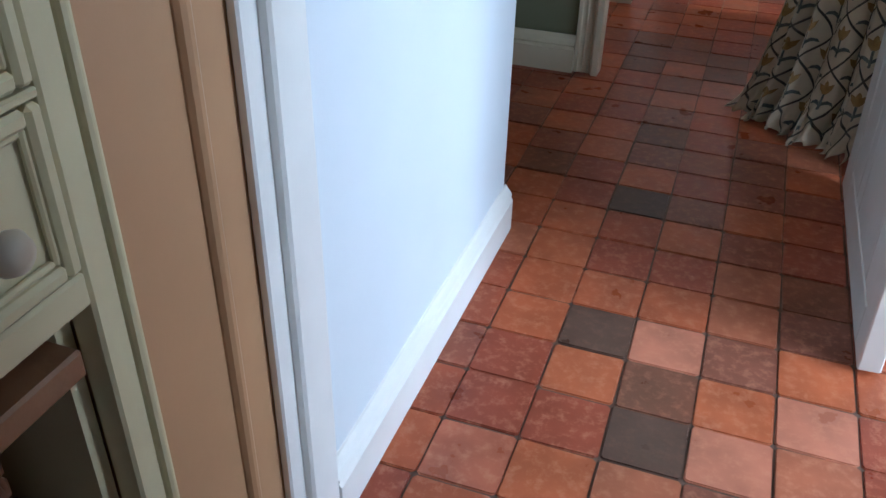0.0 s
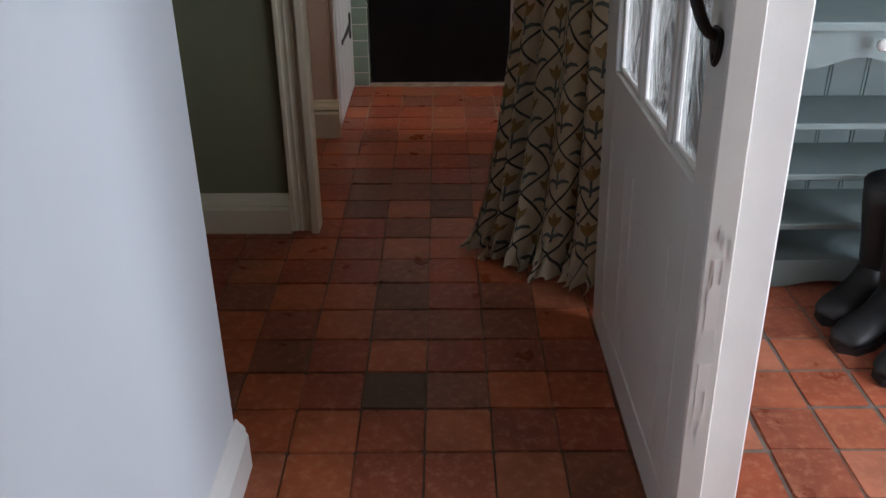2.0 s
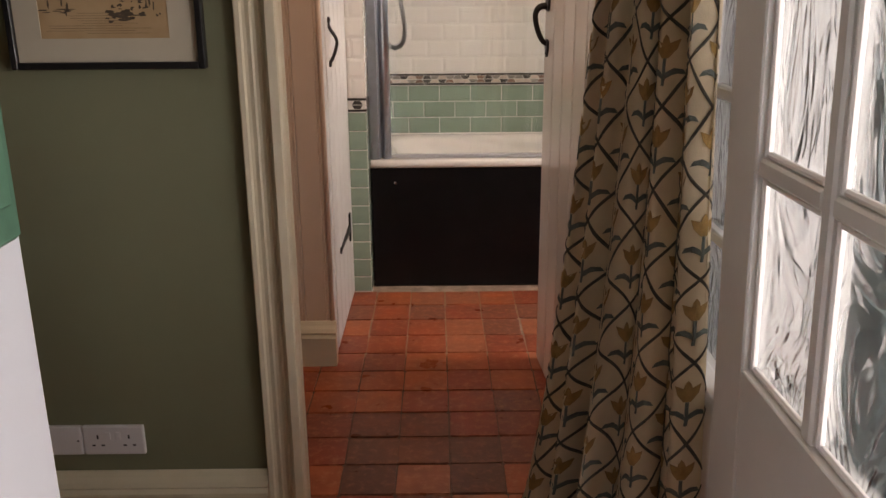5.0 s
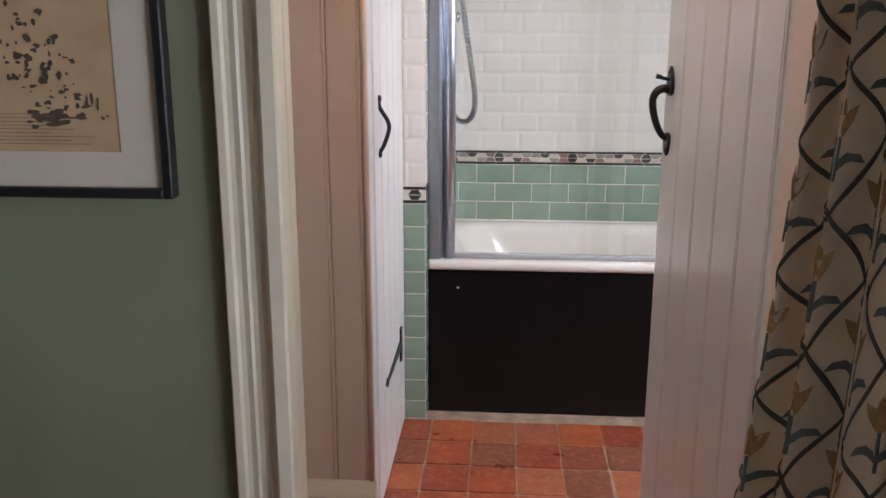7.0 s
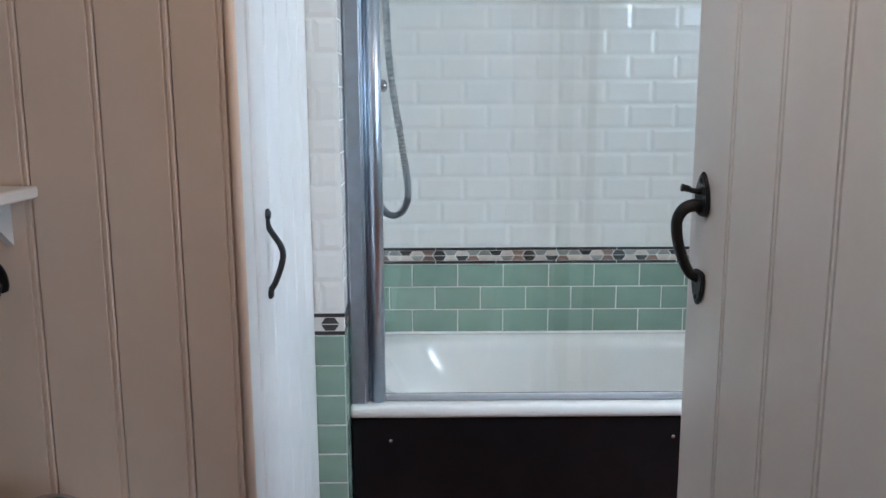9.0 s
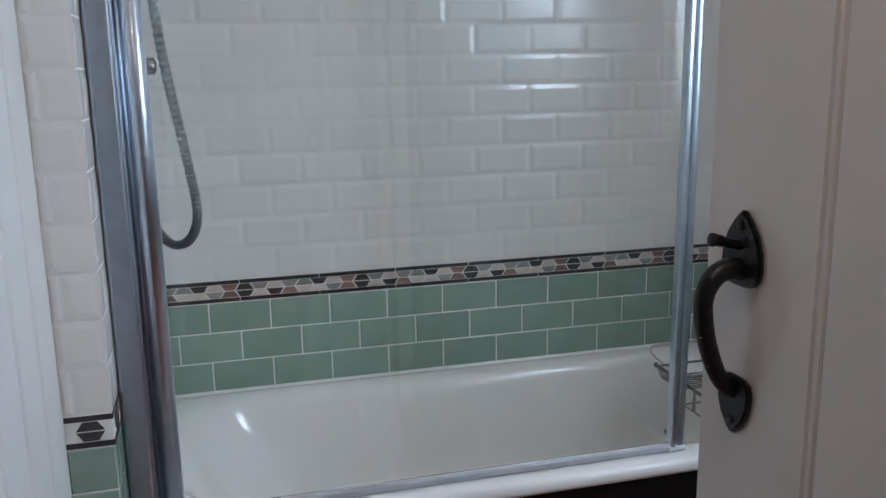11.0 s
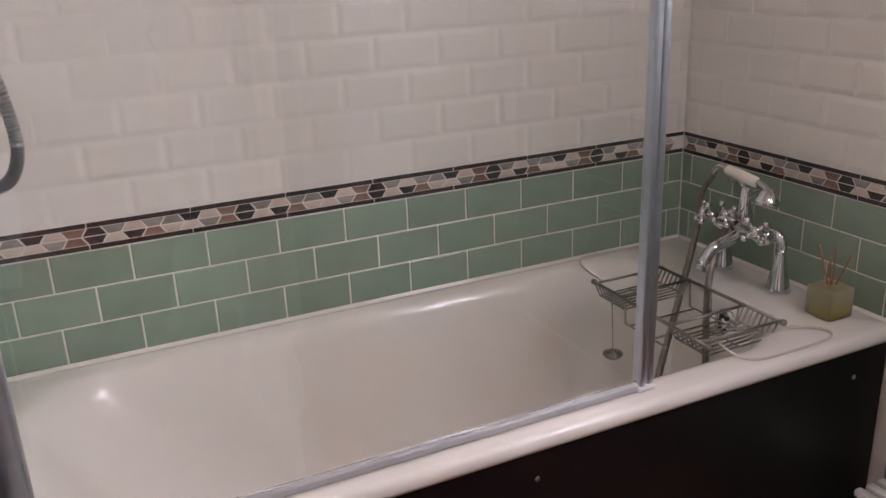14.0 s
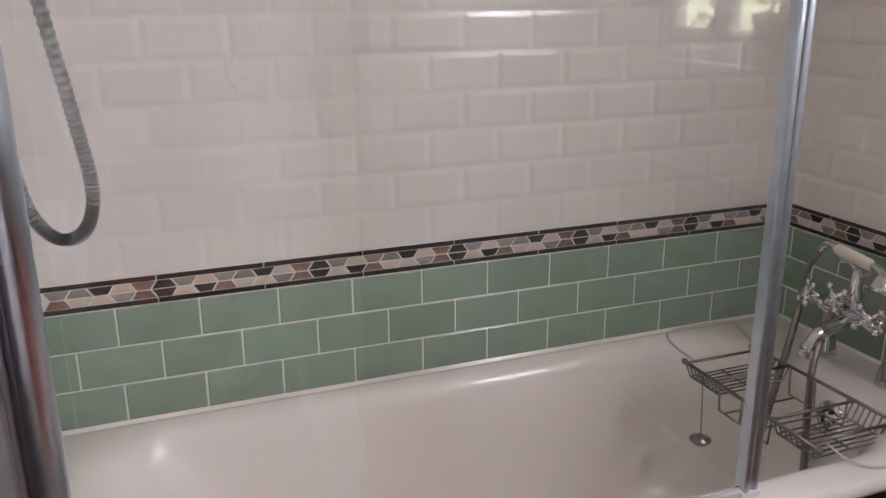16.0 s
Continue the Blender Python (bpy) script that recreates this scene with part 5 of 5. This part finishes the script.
def basket(x0, x1, y0, y1, z0, z1):
    t = thing("wicker_basket", "brown woven wicker basket on the oak shelf", "basket", group="baskets in the cupboard", at=((x0 + x1) / 2, (y0 + y1) / 2, z0))
    bm = bmesh.new()
    n = max(4, int((z1 - z0) / 0.012))
    for k in range(n):
        z = z0 + 0.007 + (z1 - z0 - 0.014) * k / (n - 1)
        pts = []
        per = rounded(x0, x1, y0, y1, 0.03, z, 4)
        m = len(per)
        for i in range(m):
            a, b = Vector(per[i]), Vector(per[(i + 1) % m])
            steps = max(1, int((b - a).length / 0.012))
            for q in range(steps):
                pts.append(a.lerp(b, q / steps))
        c = Vector(((x0 + x1) / 2, (y0 + y1) / 2, z))
        pts = [p + (p - c).normalized() * (0.004 if (i // 2 + k) % 2 else -0.004) for i, p in enumerate(pts)]
        add_tube(bm, pts, 0.0062, 6, closed=True)
    part("weave", bm, "wicker", None, "", True).parent = t
    t.children[0].matrix_parent_inverse = Matrix.Translation(t.location).inverted()
    return t


basket(-0.80, -0.40, -1.82, -1.455, 0.4255, 0.590)
basket(-0.80, -0.42, -1.82, -1.45, 0.6585, 0.682)

# ---- wall sockets ----
def socket(x0, x1, double):
    t = thing("wall_socket", "white plastic wall socket plate" if double else "white plastic blank wall plate", "socket", at=((x0 + x1) / 2, 1.075, 0.21))
    rel(part("plate", box(x0, x1, 1.077, 1.0895, 0.171, 0.247, 0.004, 2), "plastic"), t)
    if double:
        for cx in (x0 + 0.036, x1 - 0.036):
            for dx, dz, w, h in ((0, 0.014, 0.004, 0.010), (-0.011, -0.008, 0.008, 0.004), (0.011, -0.008, 0.008, 0.004)):
                rel(part("pin_slot", box(cx + dx - w / 2, cx + dx + w / 2, 1.0762, 1.0772, 0.205 + dz - h / 2, 0.205 + dz + h / 2), "dark_slot"), t)
        for dx in (-0.012, 0.012):
            rel(part("rocker_switch", box((x0 + x1) / 2 + dx - 0.006, (x0 + x1) / 2 + dx + 0.006, 1.074, 1.0772, 0.212, 0.232, 0.001), "plastic"), t)
    else:
        rel(part("screw", turned([(0.003, 0), (0.0025, 0.001)], (x1 - 0.01, 1.0772, 0.209), (0, -1, 0), 8), "dark_slot"), t)
    return t


socket(-0.878, -0.732, True)
socket(-0.964, -0.8795, False)

# ---- framed print on the green wall ----
pic = thing("framed_print", "sepia landscape print in a thin black frame with a cream mount", "picture", at=(-0.70, 1.075, 1.35))
px0, px1, pz0, pz1 = -0.908, -0.506, 1.078, 1.60
bm = bmesh.new()
for a0, a1, b0, b1 in ((px0, px0 + 0.014, pz0, pz1), (px1 - 0.014, px1, pz0, pz1), (px0 + 0.014, px1 - 0.014, pz0, pz0 + 0.014), (px0 + 0.014, px1 - 0.014, pz1 - 0.014, pz1)):
    add_box(bm, a0, a1, 1.065, 1.0895, b0, b1, 0.002)
rel(part("frame", bm, "frame_black"), pic)
ix0, ix1, iz0, iz1 = px0 + 0.066, px1 - 0.072, pz0 + 0.062, pz1 - 0.08
for a0, a1, b0, b1 in ((px0 + 0.014, ix0, pz0 + 0.014, pz1 - 0.014), (ix1, px1 - 0.014, pz0 + 0.014, pz1 - 0.014), (ix0, ix1, pz0 + 0.014, iz0), (ix0, ix1, iz1, pz1 - 0.014)):
    rel(part("mount", box(a0, a1, 1.077, 1.081, b0, b1), "mount"), pic)
rel(part("print", box(ix0, ix1, 1.079, 1.0815, iz0, iz1), "print"), pic)
rnd = random.Random(11)
bm = bmesh.new()
count = 0


def ink(cx, cz, rx, rz):
    """One ragged brush mark on the print."""
    global count
    count += 1
    pts = [(cx + rx * rnd.uniform(0.55, 1.35) * math.cos(a * math.tau / 9), cz + rz * rnd.uniform(0.5, 1.4) * math.sin(a * math.tau / 9)) for a in range(9)]
    add_prism(bm, pts, (0, 1.0785 - 0.000004 * count, 0), (1, 0, 0), (0, 0, 1), 0.0003)


for k in range(46):
    ink(rnd.gauss(-0.668, 0.018), rnd.gauss(1.186, 0.008), rnd.uniform(0.002, 0.010), rnd.uniform(0.0012, 0.004))
for k in range(26):
    ink(rnd.gauss(-0.655, 0.026), rnd.gauss(1.215, 0.012), rnd.uniform(0.001, 0.006), rnd.uniform(0.001, 0.003))
for k in range(60):
    ink(rnd.gauss(-0.690, 0.030), 1.235 + abs(rnd.gauss(0, 0.045)), rnd.uniform(0.0015, 0.006), rnd.uniform(0.0015, 0.005))
for k in range(10):
    ink(rnd.uniform(-0.835, -0.775), rnd.gauss(1.196, 0.003), rnd.uniform(0.006, 0.014), rnd.uniform(0.0006, 0.0016))
for x, z in ((-0.785, 1.192), (-0.781, 1.202), (-0.792, 1.210), (-0.820, 1.208), (-0.605, 1.205), (-0.612, 1.212), (-0.620, 1.206)):
    ink(x, z, 0.0022, 0.009)
for k in range(9):
    add_box(bm, -0.83 + rnd.uniform(0, 0.10), -0.70 + rnd.uniform(0, 0.10), 1.0779, 1.0782, 1.150 + k * 0.005, 1.1506 + k * 0.005)
tagged(rel(part("ink_drawing", bm, "print_ink", None, "dark ink marks of trees and boats"), pic), kind="stuff")

# ---- green picture at the end of the hall wall ----
gp = thing("green_picture", "sea green framed picture hung on the pale blue wall", "picture", at=(-0.37, -0.3, 1.3))
rel(part("board", box(-0.3735, -0.352, -0.511, -0.085, 1.045, 1.60, 0.004), "canvas_green"), gp)
bm = bmesh.new()
for a0, a1, b0, b1 in ((-0.491, -0.461, 1.075, 1.57), (-0.136, -0.106, 1.075, 1.57), (-0.461, -0.136, 1.075, 1.10), (-0.461, -0.136, 1.545, 1.57)):
    add_box(bm, -0.352, -0.345, a0, a1, b0, b1, 0.003)
rel(part("moulding", bm, "canvas_green"), gp)

# ---- shelf bracket, hook and folded airer beside the tan boards ----
br = thing("wall_shelf", "small white painted shelf on a bracket", "shelf", at=(-0.75, 1.9, 1.2))
rel(part("board", box(-1.0, -0.695, 1.86, 1.979, 1.195, 1.213, 0.003), "white"), br)
rel(part("bracket", prism([(0, 0), (0.10, 0), (0, -0.075)], (-0.74, 1.979, 1.195), (0, -1, 0), (0, 0, 1), 0.012), "white"), br)
hk = thing("coat_hook", "dark iron coat hook screwed to the tan boards", "hook", at=(-0.765, 1.98, 1.06))
bm = prism(spade(0.05, 0.03), (-0.768, 1.9785, 1.045), (1, 0, 0), (0, 0, 1), 0.004)
add_tube(bm, spline([(-0.768, 1.976, 1.06), (-0.768, 1.955, 1.035), (-0.768, 1.935, 1.045), (-0.768, 1.93, 1.065)], 5), 0.006, 10)
rel(part("hook", bm, "iron"), hk)
ar = thing("folded_ironing_board", "folded ironing board with a rose print cover and a chrome frame", "ironing board", at=(-0.72, 1.9, 0))
path = [(-0.605, 1.91, 0.004), (-0.605, 1.91, 0.57), (-0.607, 1.91, 0.66), (-0.630, 1.91, 0.71), (-0.670, 1.91, 0.732), (-0.72, 1.91, 0.72), (-0.755, 1.91, 0.67), (-0.765, 1.91, 0.57), (-0.765, 1.91, 0.004)]
rel(part("tube_frame", tube(spline(path, 6), 0.008, 10), "chrome", None, "", True), ar)
cover = [(-0.13, 0.05), (0.10, 0.05), (0.085, 0.40), (0.055, 0.60), (0.01, 0.665), (-0.035, 0.68), (-0.075, 0.655), (-0.12, 0.45)]
bm = prism(cover, (-0.692, 1.905, 0.055), (1, 0, 0), (0, 0, 1), 0.045)
bmesh.ops.bevel(bm, geom=bm.edges[:], offset=0.010, segments=3, affect="EDGES")
rel(part("cover", bm, "floral", None, "white cotton cover", True), ar)
rnd = random.Random(5)
roses, lv = bmesh.new(), bmesh.new()
for k in range(52):
    cx, cz = rnd.uniform(-0.790, -0.615), rnd.uniform(0.10, 0.62)
    if abs(cx + 0.705) > 0.110 - max(0, cz - 0.44) * 0.28:
        continue
    r = rnd.uniform(0.006, 0.013)
    tgt = roses if k % 2 else lv
    add_prism(tgt, [(cx + r * rnd.uniform(0.7, 1.2) * math.cos(a * math.tau / 8), cz + r * rnd.uniform(0.7, 1.2) * math.sin(a * math.tau / 8)) for a in range(8)], (0, 1.8596 - 0.00003 * k, 0), (1, 0, 0), (0, 0, 1), 0.0006)
for k, (cx, cz, r) in enumerate(((-0.674, 0.664, 0.021), (-0.694, 0.686, 0.013), (-0.665, 0.688, 0.012), (-0.655, 0.646, 0.010))):
    add_prism(roses, [(cx + r * rnd.uniform(0.7, 1.2) * math.cos(a * math.tau / 9), cz + r * rnd.uniform(0.7, 1.2) * math.sin(a * math.tau / 9)) for a in range(9)], (0, 1.8560 - 0.00003 * k, 0), (1, 0, 0), (0, 0, 1), 0.0006)
for k, (cx, cz, r) in enumerate(((-0.701, 0.726, 0.012), (-0.685, 0.737, 0.013), (-0.674, 0.719, 0.011), (-0.627, 0.612, 0.008), (-0.644, 0.616, 0.009))):
    add_prism(lv, [(cx + r * (1.3 if a % 2 else 0.6) * math.cos(a * math.tau / 10), cz + r * (1.2 if a % 2 else 0.5) * math.sin(a * math.tau / 10)) for a in range(10)], (0, 1.8555 - 0.00003 * k, 0), (1, 0, 0), (0, 0, 1), 0.0006)
tagged(rel(part("rose_print", roses, "rose"), ar), kind="stuff")
tagged(rel(part("leaf_print", lv, "leaf_print"), ar), kind="stuff")

# ---- low slatted stool by the tiled wall ----
st = thing("slatted_stool", "low white painted slatted wooden stool beside the bath panel", "stool", at=(1.32, 2.54, 0))
for k in range(4):
    x = 1.258 + k * 0.034
    rel(part("slat", box(x, x + 0.022, 2.385, 2.700, 0.222, 0.240, 0.006, 2), "white"), st)
for y in (2.42, 2.65):
    rel(part("rail", box(1.262, 1.378, y, y + 0.020, 0.196, 0.2215, 0.003), "white"), st)
    for x in (1.264, 1.354):
        rel(part("leg", box(x, x + 0.022, y - 0.001, y + 0.021, 0.002, 0.1955, 0.003), "white"), st)

# ---- unseen fittings added over the bathroom fill lamps ----
for x, y in ((0.05, 1.50), (1.02, 2.05)):
    cl = thing("ceiling_light", "white flush ceiling fitting, unseen, added above a fill lamp", "ceiling light", at=(x, y, 2.2))
    rel(part("base", turned([(0.13, 0), (0.13, 0.03), (0.11, 0.06), (0.10, 0.06)], (x, y, 2.139), (0, 0, 1), 28), "plastic", None, "", True), cl)


# ---- floor tiles ----
def pillow(w, d, h, bevel, seed=0):
    """A floor tile about its middle, its top a little uneven."""
    rnd = random.Random(seed)
    bm = bmesh.new()
    add_box(bm, -w / 2, w / 2, -d / 2, d / 2, -h, 0)
    top = [e for e in bm.edges if all(v.co.z > -0.001 for v in e.verts)]
    up = [e for e in bm.edges if abs(e.verts[0].co.z - e.verts[1].co.z) > 0.001]
    bmesh.ops.bevel(bm, geom=up, offset=0.006, segments=1, affect="EDGES")
    top = [e for e in bm.edges if all(v.co.z > -0.001 for v in e.verts)]
    bmesh.ops.bevel(bm, geom=top, offset=bevel, segments=2, affect="EDGES")
    for v in bm.verts:
        v.co += Vector((rnd.uniform(-1, 1), rnd.uniform(-1, 1), 0)) * 0.0008
    return bm


PITCH = 0.1455
TILES = [finish(pillow(0.1422, 0.1422, 0.012, 0.0022, s), "floor_tile", "terracotta") for s in range(6)]
PORCH_TILES = [finish(pillow(0.1410, 0.1410, 0.012, 0.0035, s + 20), "floor_tile", "terracotta_porch") for s in range(6)]
DARK_TILE = finish(pillow(0.1422, 0.1422, 0.012, 0.0022, 9), "floor_tile", "terracotta_dark")
BROWN_TILE = finish(pillow(0.1422, 0.1422, 0.012, 0.0022, 10), "floor_tile", "terracotta_brown")
WORN_TILE = finish(pillow(0.1422, 0.1422, 0.012, 0.0022, 11), "floor_tile", "terracotta_porch")
SPECIAL = {(-1, -3): DARK_TILE, (0, -5): DARK_TILE, (-1, 1): DARK_TILE, (3, -8): DARK_TILE, (0, -3): WORN_TILE, (1, -5): WORN_TILE, (2, -4): WORN_TILE, (-2, -6): WORN_TILE}
for at in ((0, -4), (-1, 4), (-2, 8), (-2, 9), (-2, 10), (-1, 9), (-1, 10), (0, 8), (0, 9), (-1, 7), (-3, 2), (2, -1)):
    SPECIAL[at] = BROWN_TILE
rnd = random.Random(21)
far = []


def course_line(j):
    """Where the joint before row j lies: the courses widen towards the bath."""
    return float(np.interp(j, (-25, -5, -3, 1, 3, 5, 9, 11, 14, 18, 19), (-3.58, -0.712, -0.430, 0.147, 0.430, 0.723, 1.304, 1.601, 2.044, 2.690, 2.852)))


def lay(x, y, sx, sy, special):
    porch = x > 0.58 and -0.95 < y < 1.05
    near = -0.95 < x < 0.62 and -1.0 < y < 2.8 or porch and x < 1.35 and y < 0.65
    m = Matrix.Translation((x + rnd.uniform(-1, 1) * 0.0014, y + rnd.uniform(-1, 1) * 0.0014, rnd.uniform(-0.0010, 0.0008))) @ Euler((rnd.uniform(-1, 1) * 0.006, rnd.uniform(-1, 1) * 0.006, rnd.uniform(-1, 1) * 0.011)).to_matrix().to_4x4()
    m = m @ Matrix.Diagonal((sx, sy, 1, 1))
    k = rnd.randrange(6)
    if near:
        ob = new("floor_tile", special or (PORCH_TILES if porch else TILES)[k])
        ob.parent = floor
        ob.matrix_basis = m
    else:
        far.append((m, k))


for j in range(-25, 18):
    y0, y1 = course_line(j), course_line(j + 1)
    for i in range(-15, 16):
        x = (i + 0.5) * 0.1440
        if -3.4 < y0 and y1 < 2.75 and not (y0 > 1.1 and (x < -1.3 or x > 1.39)) and not (y0 > 2.0 and x < -0.47):
            lay(x, (y0 + y1) / 2, 0.1440 / PITCH, (y1 - y0) / PITCH, SPECIAL.get((i, j)))
verts, faces = [], []
for m, k in far:
    base = len(verts)
    verts += [m @ v.co for v in TILES[k].vertices]
    faces += [[base + i for i in p.vertices] for p in TILES[k].polygons]
me = bpy.data.meshes.new("floor_tiles_far")
me.from_pydata(verts, [], faces)
far_mat = M["terracotta"].copy()
fn = far_mat.node_tree
info = [n for n in fn.nodes if n.type == "OBJECT_INFO"][0]
geo = [n for n in fn.nodes if n.type == "NEW_GEOMETRY"][0]
link = [l for l in fn.links if l.from_node == info][0]
fn.links.new(geo.outputs["Random Per Island"], link.to_socket)
me.materials.append(far_mat)
ft = new("floor_tiles", me)
ft.parent = floor
ft["kind"] = "stuff"

# ---- wall tiles ----
TW, TH, GAP = 0.1515, 0.0775, 0.0038


def tile_mesh(w, h, deep, bevel, material):
    """A wall tile about its middle in the x-z plane; its face looks to -y."""
    bm = bmesh.new()
    o = [(-w / 2, -h / 2), (w / 2, -h / 2), (w / 2, h / 2), (-w / 2, h / 2)]
    i = [(-w / 2 + bevel, -h / 2 + bevel), (w / 2 - bevel, -h / 2 + bevel), (w / 2 - bevel, h / 2 - bevel), (-w / 2 + bevel, h / 2 - bevel)]
    edge = 0.0012 if material == "green_tile" else 0.0014
    back = [bm.verts.new((x, deep, z)) for x, z in o]
    mid = [bm.verts.new((x, edge, z)) for x, z in o]
    top = [bm.verts.new((x, 0, z)) for x, z in i]
    for a, b in ((back, mid), (mid, top)):
        for k in range(4):
            bm.faces.new((a[k], a[(k + 1) % 4], b[(k + 1) % 4], b[k]))
    bm.faces.new(top)
    bmesh.ops.recalc_face_normals(bm, faces=bm.faces[:])
    return finish(bm, "wall_tile", material)


cache = {}
jitter = random.Random(3)


def wall_tile(parent, kind, a0, a1, z0, z1, place):
    w, h = round(a1 - a0 - GAP, 4), round(z1 - z0 - GAP, 4)
    if w < 0.008 or h < 0.008:
        return
    key = (kind, w, h)
    if key not in cache:
        cache[key] = tile_mesh(w, h, 0.0045, 0.002 if kind == "green_tile" else min(0.011, w / 3), kind)
    ob = new("wall_tile", cache[key])
    ob.parent = parent
    tilt = Euler((jitter.uniform(-1, 1) * 0.007, 0, jitter.uniform(-1, 1) * 0.005)).to_matrix().to_4x4()
    ob.matrix_basis = place((a0 + a1) / 2, (z0 + z1) / 2) @ tilt


def course(parent, kind, z0, z1, a_from, a_to, joint, place):
    k = math.floor((a_from - joint) / TW)
    a = joint + k * TW
    while a < a_to - 1e-6:
        b0, b1 = max(a, a_from), min(a + TW, a_to)
        if b1 - b0 > 0.012:
            wall_tile(parent, kind, b0, b1, z0, z1, place)
        a += TW


def on_back(a, z):
    return Matrix.Translation((a, 3.433, z))


def on_right(a, z):
    return Matrix.Translation((1.394, 3.433 - a, z)) @ Matrix.Rotation(radians(-90), 4, "Z")


def on_pier_front(a, z):
    return Matrix.Translation((a, 2.685, z))


def on_pier_side(a, z):
    return Matrix.Translation((-0.310, 2.685 + a, z)) @ Matrix.Rotation(radians(90), 4, "Z")


FZ0, FZ1 = 0.795, 0.852
WTOP = 2.19


def tile_wall(parent, a_from, a_to, joint, place, low, top, drop=0.0, opening=None):
    """Green courses down from the frieze and white ones up from it; opening is (a0, a1, z0, z1), left clear."""
    r = 0
    z = FZ0 - drop
    while z - 0.02 > low:
        course(parent, "green_tile", max(z - TH, low), z, a_from, a_to, joint + (TW / 2 if r % 2 else 0), place)
        z -= TH
        r += 1
    z, r = FZ1 - drop, 0
    while z + 0.02 < top:
        spans = [(a_from, a_to)]
        if opening and z + TH > opening[2] and z < opening[3]:
            spans = [(a_from, opening[0]), (opening[1], a_to)]
        for b0, b1 in spans:
            course(parent, "white_tile", z, min(z + TH, top), b0, b1, joint + 0.02 + (TW / 2 if r % 2 else 0), place)
        z += TH
        r += 1


tile_wall(wall_back, -0.310, 1.394, -0.014, on_back, 0.5605, WTOP)
tile_wall(wall_right, 0.0, 0.70, 0.036, on_right, 0.5605, WTOP)
tile_wall(wall_right, 0.70, 2.15, 0.036, on_right, 0.004, WTOP, 0.0, (1.333, 1.833, 1.14, 1.95))
tile_wall(pier, -0.3865, -0.311, -0.3865, on_pier_front, 0.004, WTOP, 0.027)
tile_wall(pier, 0.0, 0.745, 0.03, on_pier_side, 0.004, WTOP, 0.027)

# ---- mosaic frieze ----
PWD, LEAN, PHT = 0.0372, 0.0054, 0.0152
TOP_ROW = ("black_stone", "mosaic_grey", "mosaic_cream", "mosaic_grey", "mosaic_grey", "black_stone", "mosaic_cream", "mosaic_brown")
LOW_ROW = ("black_stone", "mosaic_cream", "black_stone", "mosaic_brown", "mosaic_cream", "mosaic_cream", "mosaic_grey", "mosaic_brown")


def frieze_mesh(outline, material, deep=0.0030):
    bm = prism(outline, (0, deep, 0), (1, 0, 0), (0, 0, 1), deep)
    return finish(bm, "mosaic_piece", material)


WIDE, NARROW = PWD / 2 + LEAN - 0.0021, PWD / 2 - LEAN - 0.0017
UP = [(-WIDE, -PHT / 2), (WIDE, -PHT / 2), (NARROW, PHT / 2), (-NARROW, PHT / 2)]
DOWN = [(-NARROW, -PHT / 2), (NARROW, -PHT / 2), (WIDE, PHT / 2), (-WIDE, PHT / 2)]
PIECES = {(s, m): frieze_mesh(o, m) for s, o in (("up", UP), ("down", DOWN)) for m in ("mosaic_cream", "mosaic_grey", "mosaic_brown", "black_stone")}
STRIP = frieze_mesh([(-0.0988, -0.0047), (0.0988, -0.0047), (0.0988, 0.0047), (-0.0988, 0.0047)], "black_stone")


def frieze(parent, a_from, a_to, hexagon_at, joint, place, drop=0.0):
    """Trapezoid stones in two rows, a black hexagon every eighth, between black strips."""
    zc = (FZ0 + FZ1) / 2 - drop
    k = math.ceil((a_from - hexagon_at + PWD * 0.62) / PWD)
    while hexagon_at + k * PWD < a_to - PWD * 0.60:
        even = k % 2 == 0
        for shape, z, m in (("up" if even else "down", zc + PHT / 2 + 0.0012, TOP_ROW[k % 8]), ("down" if even else "up", zc - PHT / 2 - 0.0012, LOW_ROW[k % 8])):
            ob = new("mosaic_piece", PIECES[shape, m])
            ob.parent = parent
            ob.matrix_basis = place(hexagon_at + k * PWD, z)
        k += 1
    s = joint + math.ceil((a_from - joint) / 0.2 - 1) * 0.2
    while s < a_to:
        b0, b1 = max(s, a_from), min(s + 0.2, a_to)
        if b1 - b0 > 0.01:
            for z in (FZ0 + 0.0060 - drop, FZ1 - 0.0060 - drop):
                ob = new("black_strip", STRIP)
                ob.parent = parent
                ob.matrix_basis = place((b0 + b1) / 2, z) @ Matrix.Diagonal(((b1 - b0) / 0.2, 1, 1, 1))
        s += 0.2


PIER_DROP = 0.027
bed = bmesh.new()
add_box(bed, -0.309, 1.393, 3.4338, 3.4347, FZ0 + 0.001, FZ1 - 0.001)
add_box(bed, 1.3948, 1.3957, 1.285, 3.432, FZ0 + 0.001, FZ1 - 0.001)
add_box(bed, -0.3865, -0.312, 2.6858, 2.6867, FZ0 + 0.001 - PIER_DROP, FZ1 - 0.001 - PIER_DROP)
part("frieze_grout", bed, "grout_pale", wall_back)

frieze(wall_back, -0.309, 1.393, -0.074, -0.087, on_back)
frieze(wall_right, 0.002, 2.14, 0.217, 0.147, on_right)
frieze(pier, -0.3865, -0.311, -0.346, -0.40, on_pier_front, PIER_DROP)
frieze(pier, 0.001, 0.70, 0.05, 0.05, on_pier_side, PIER_DROP)
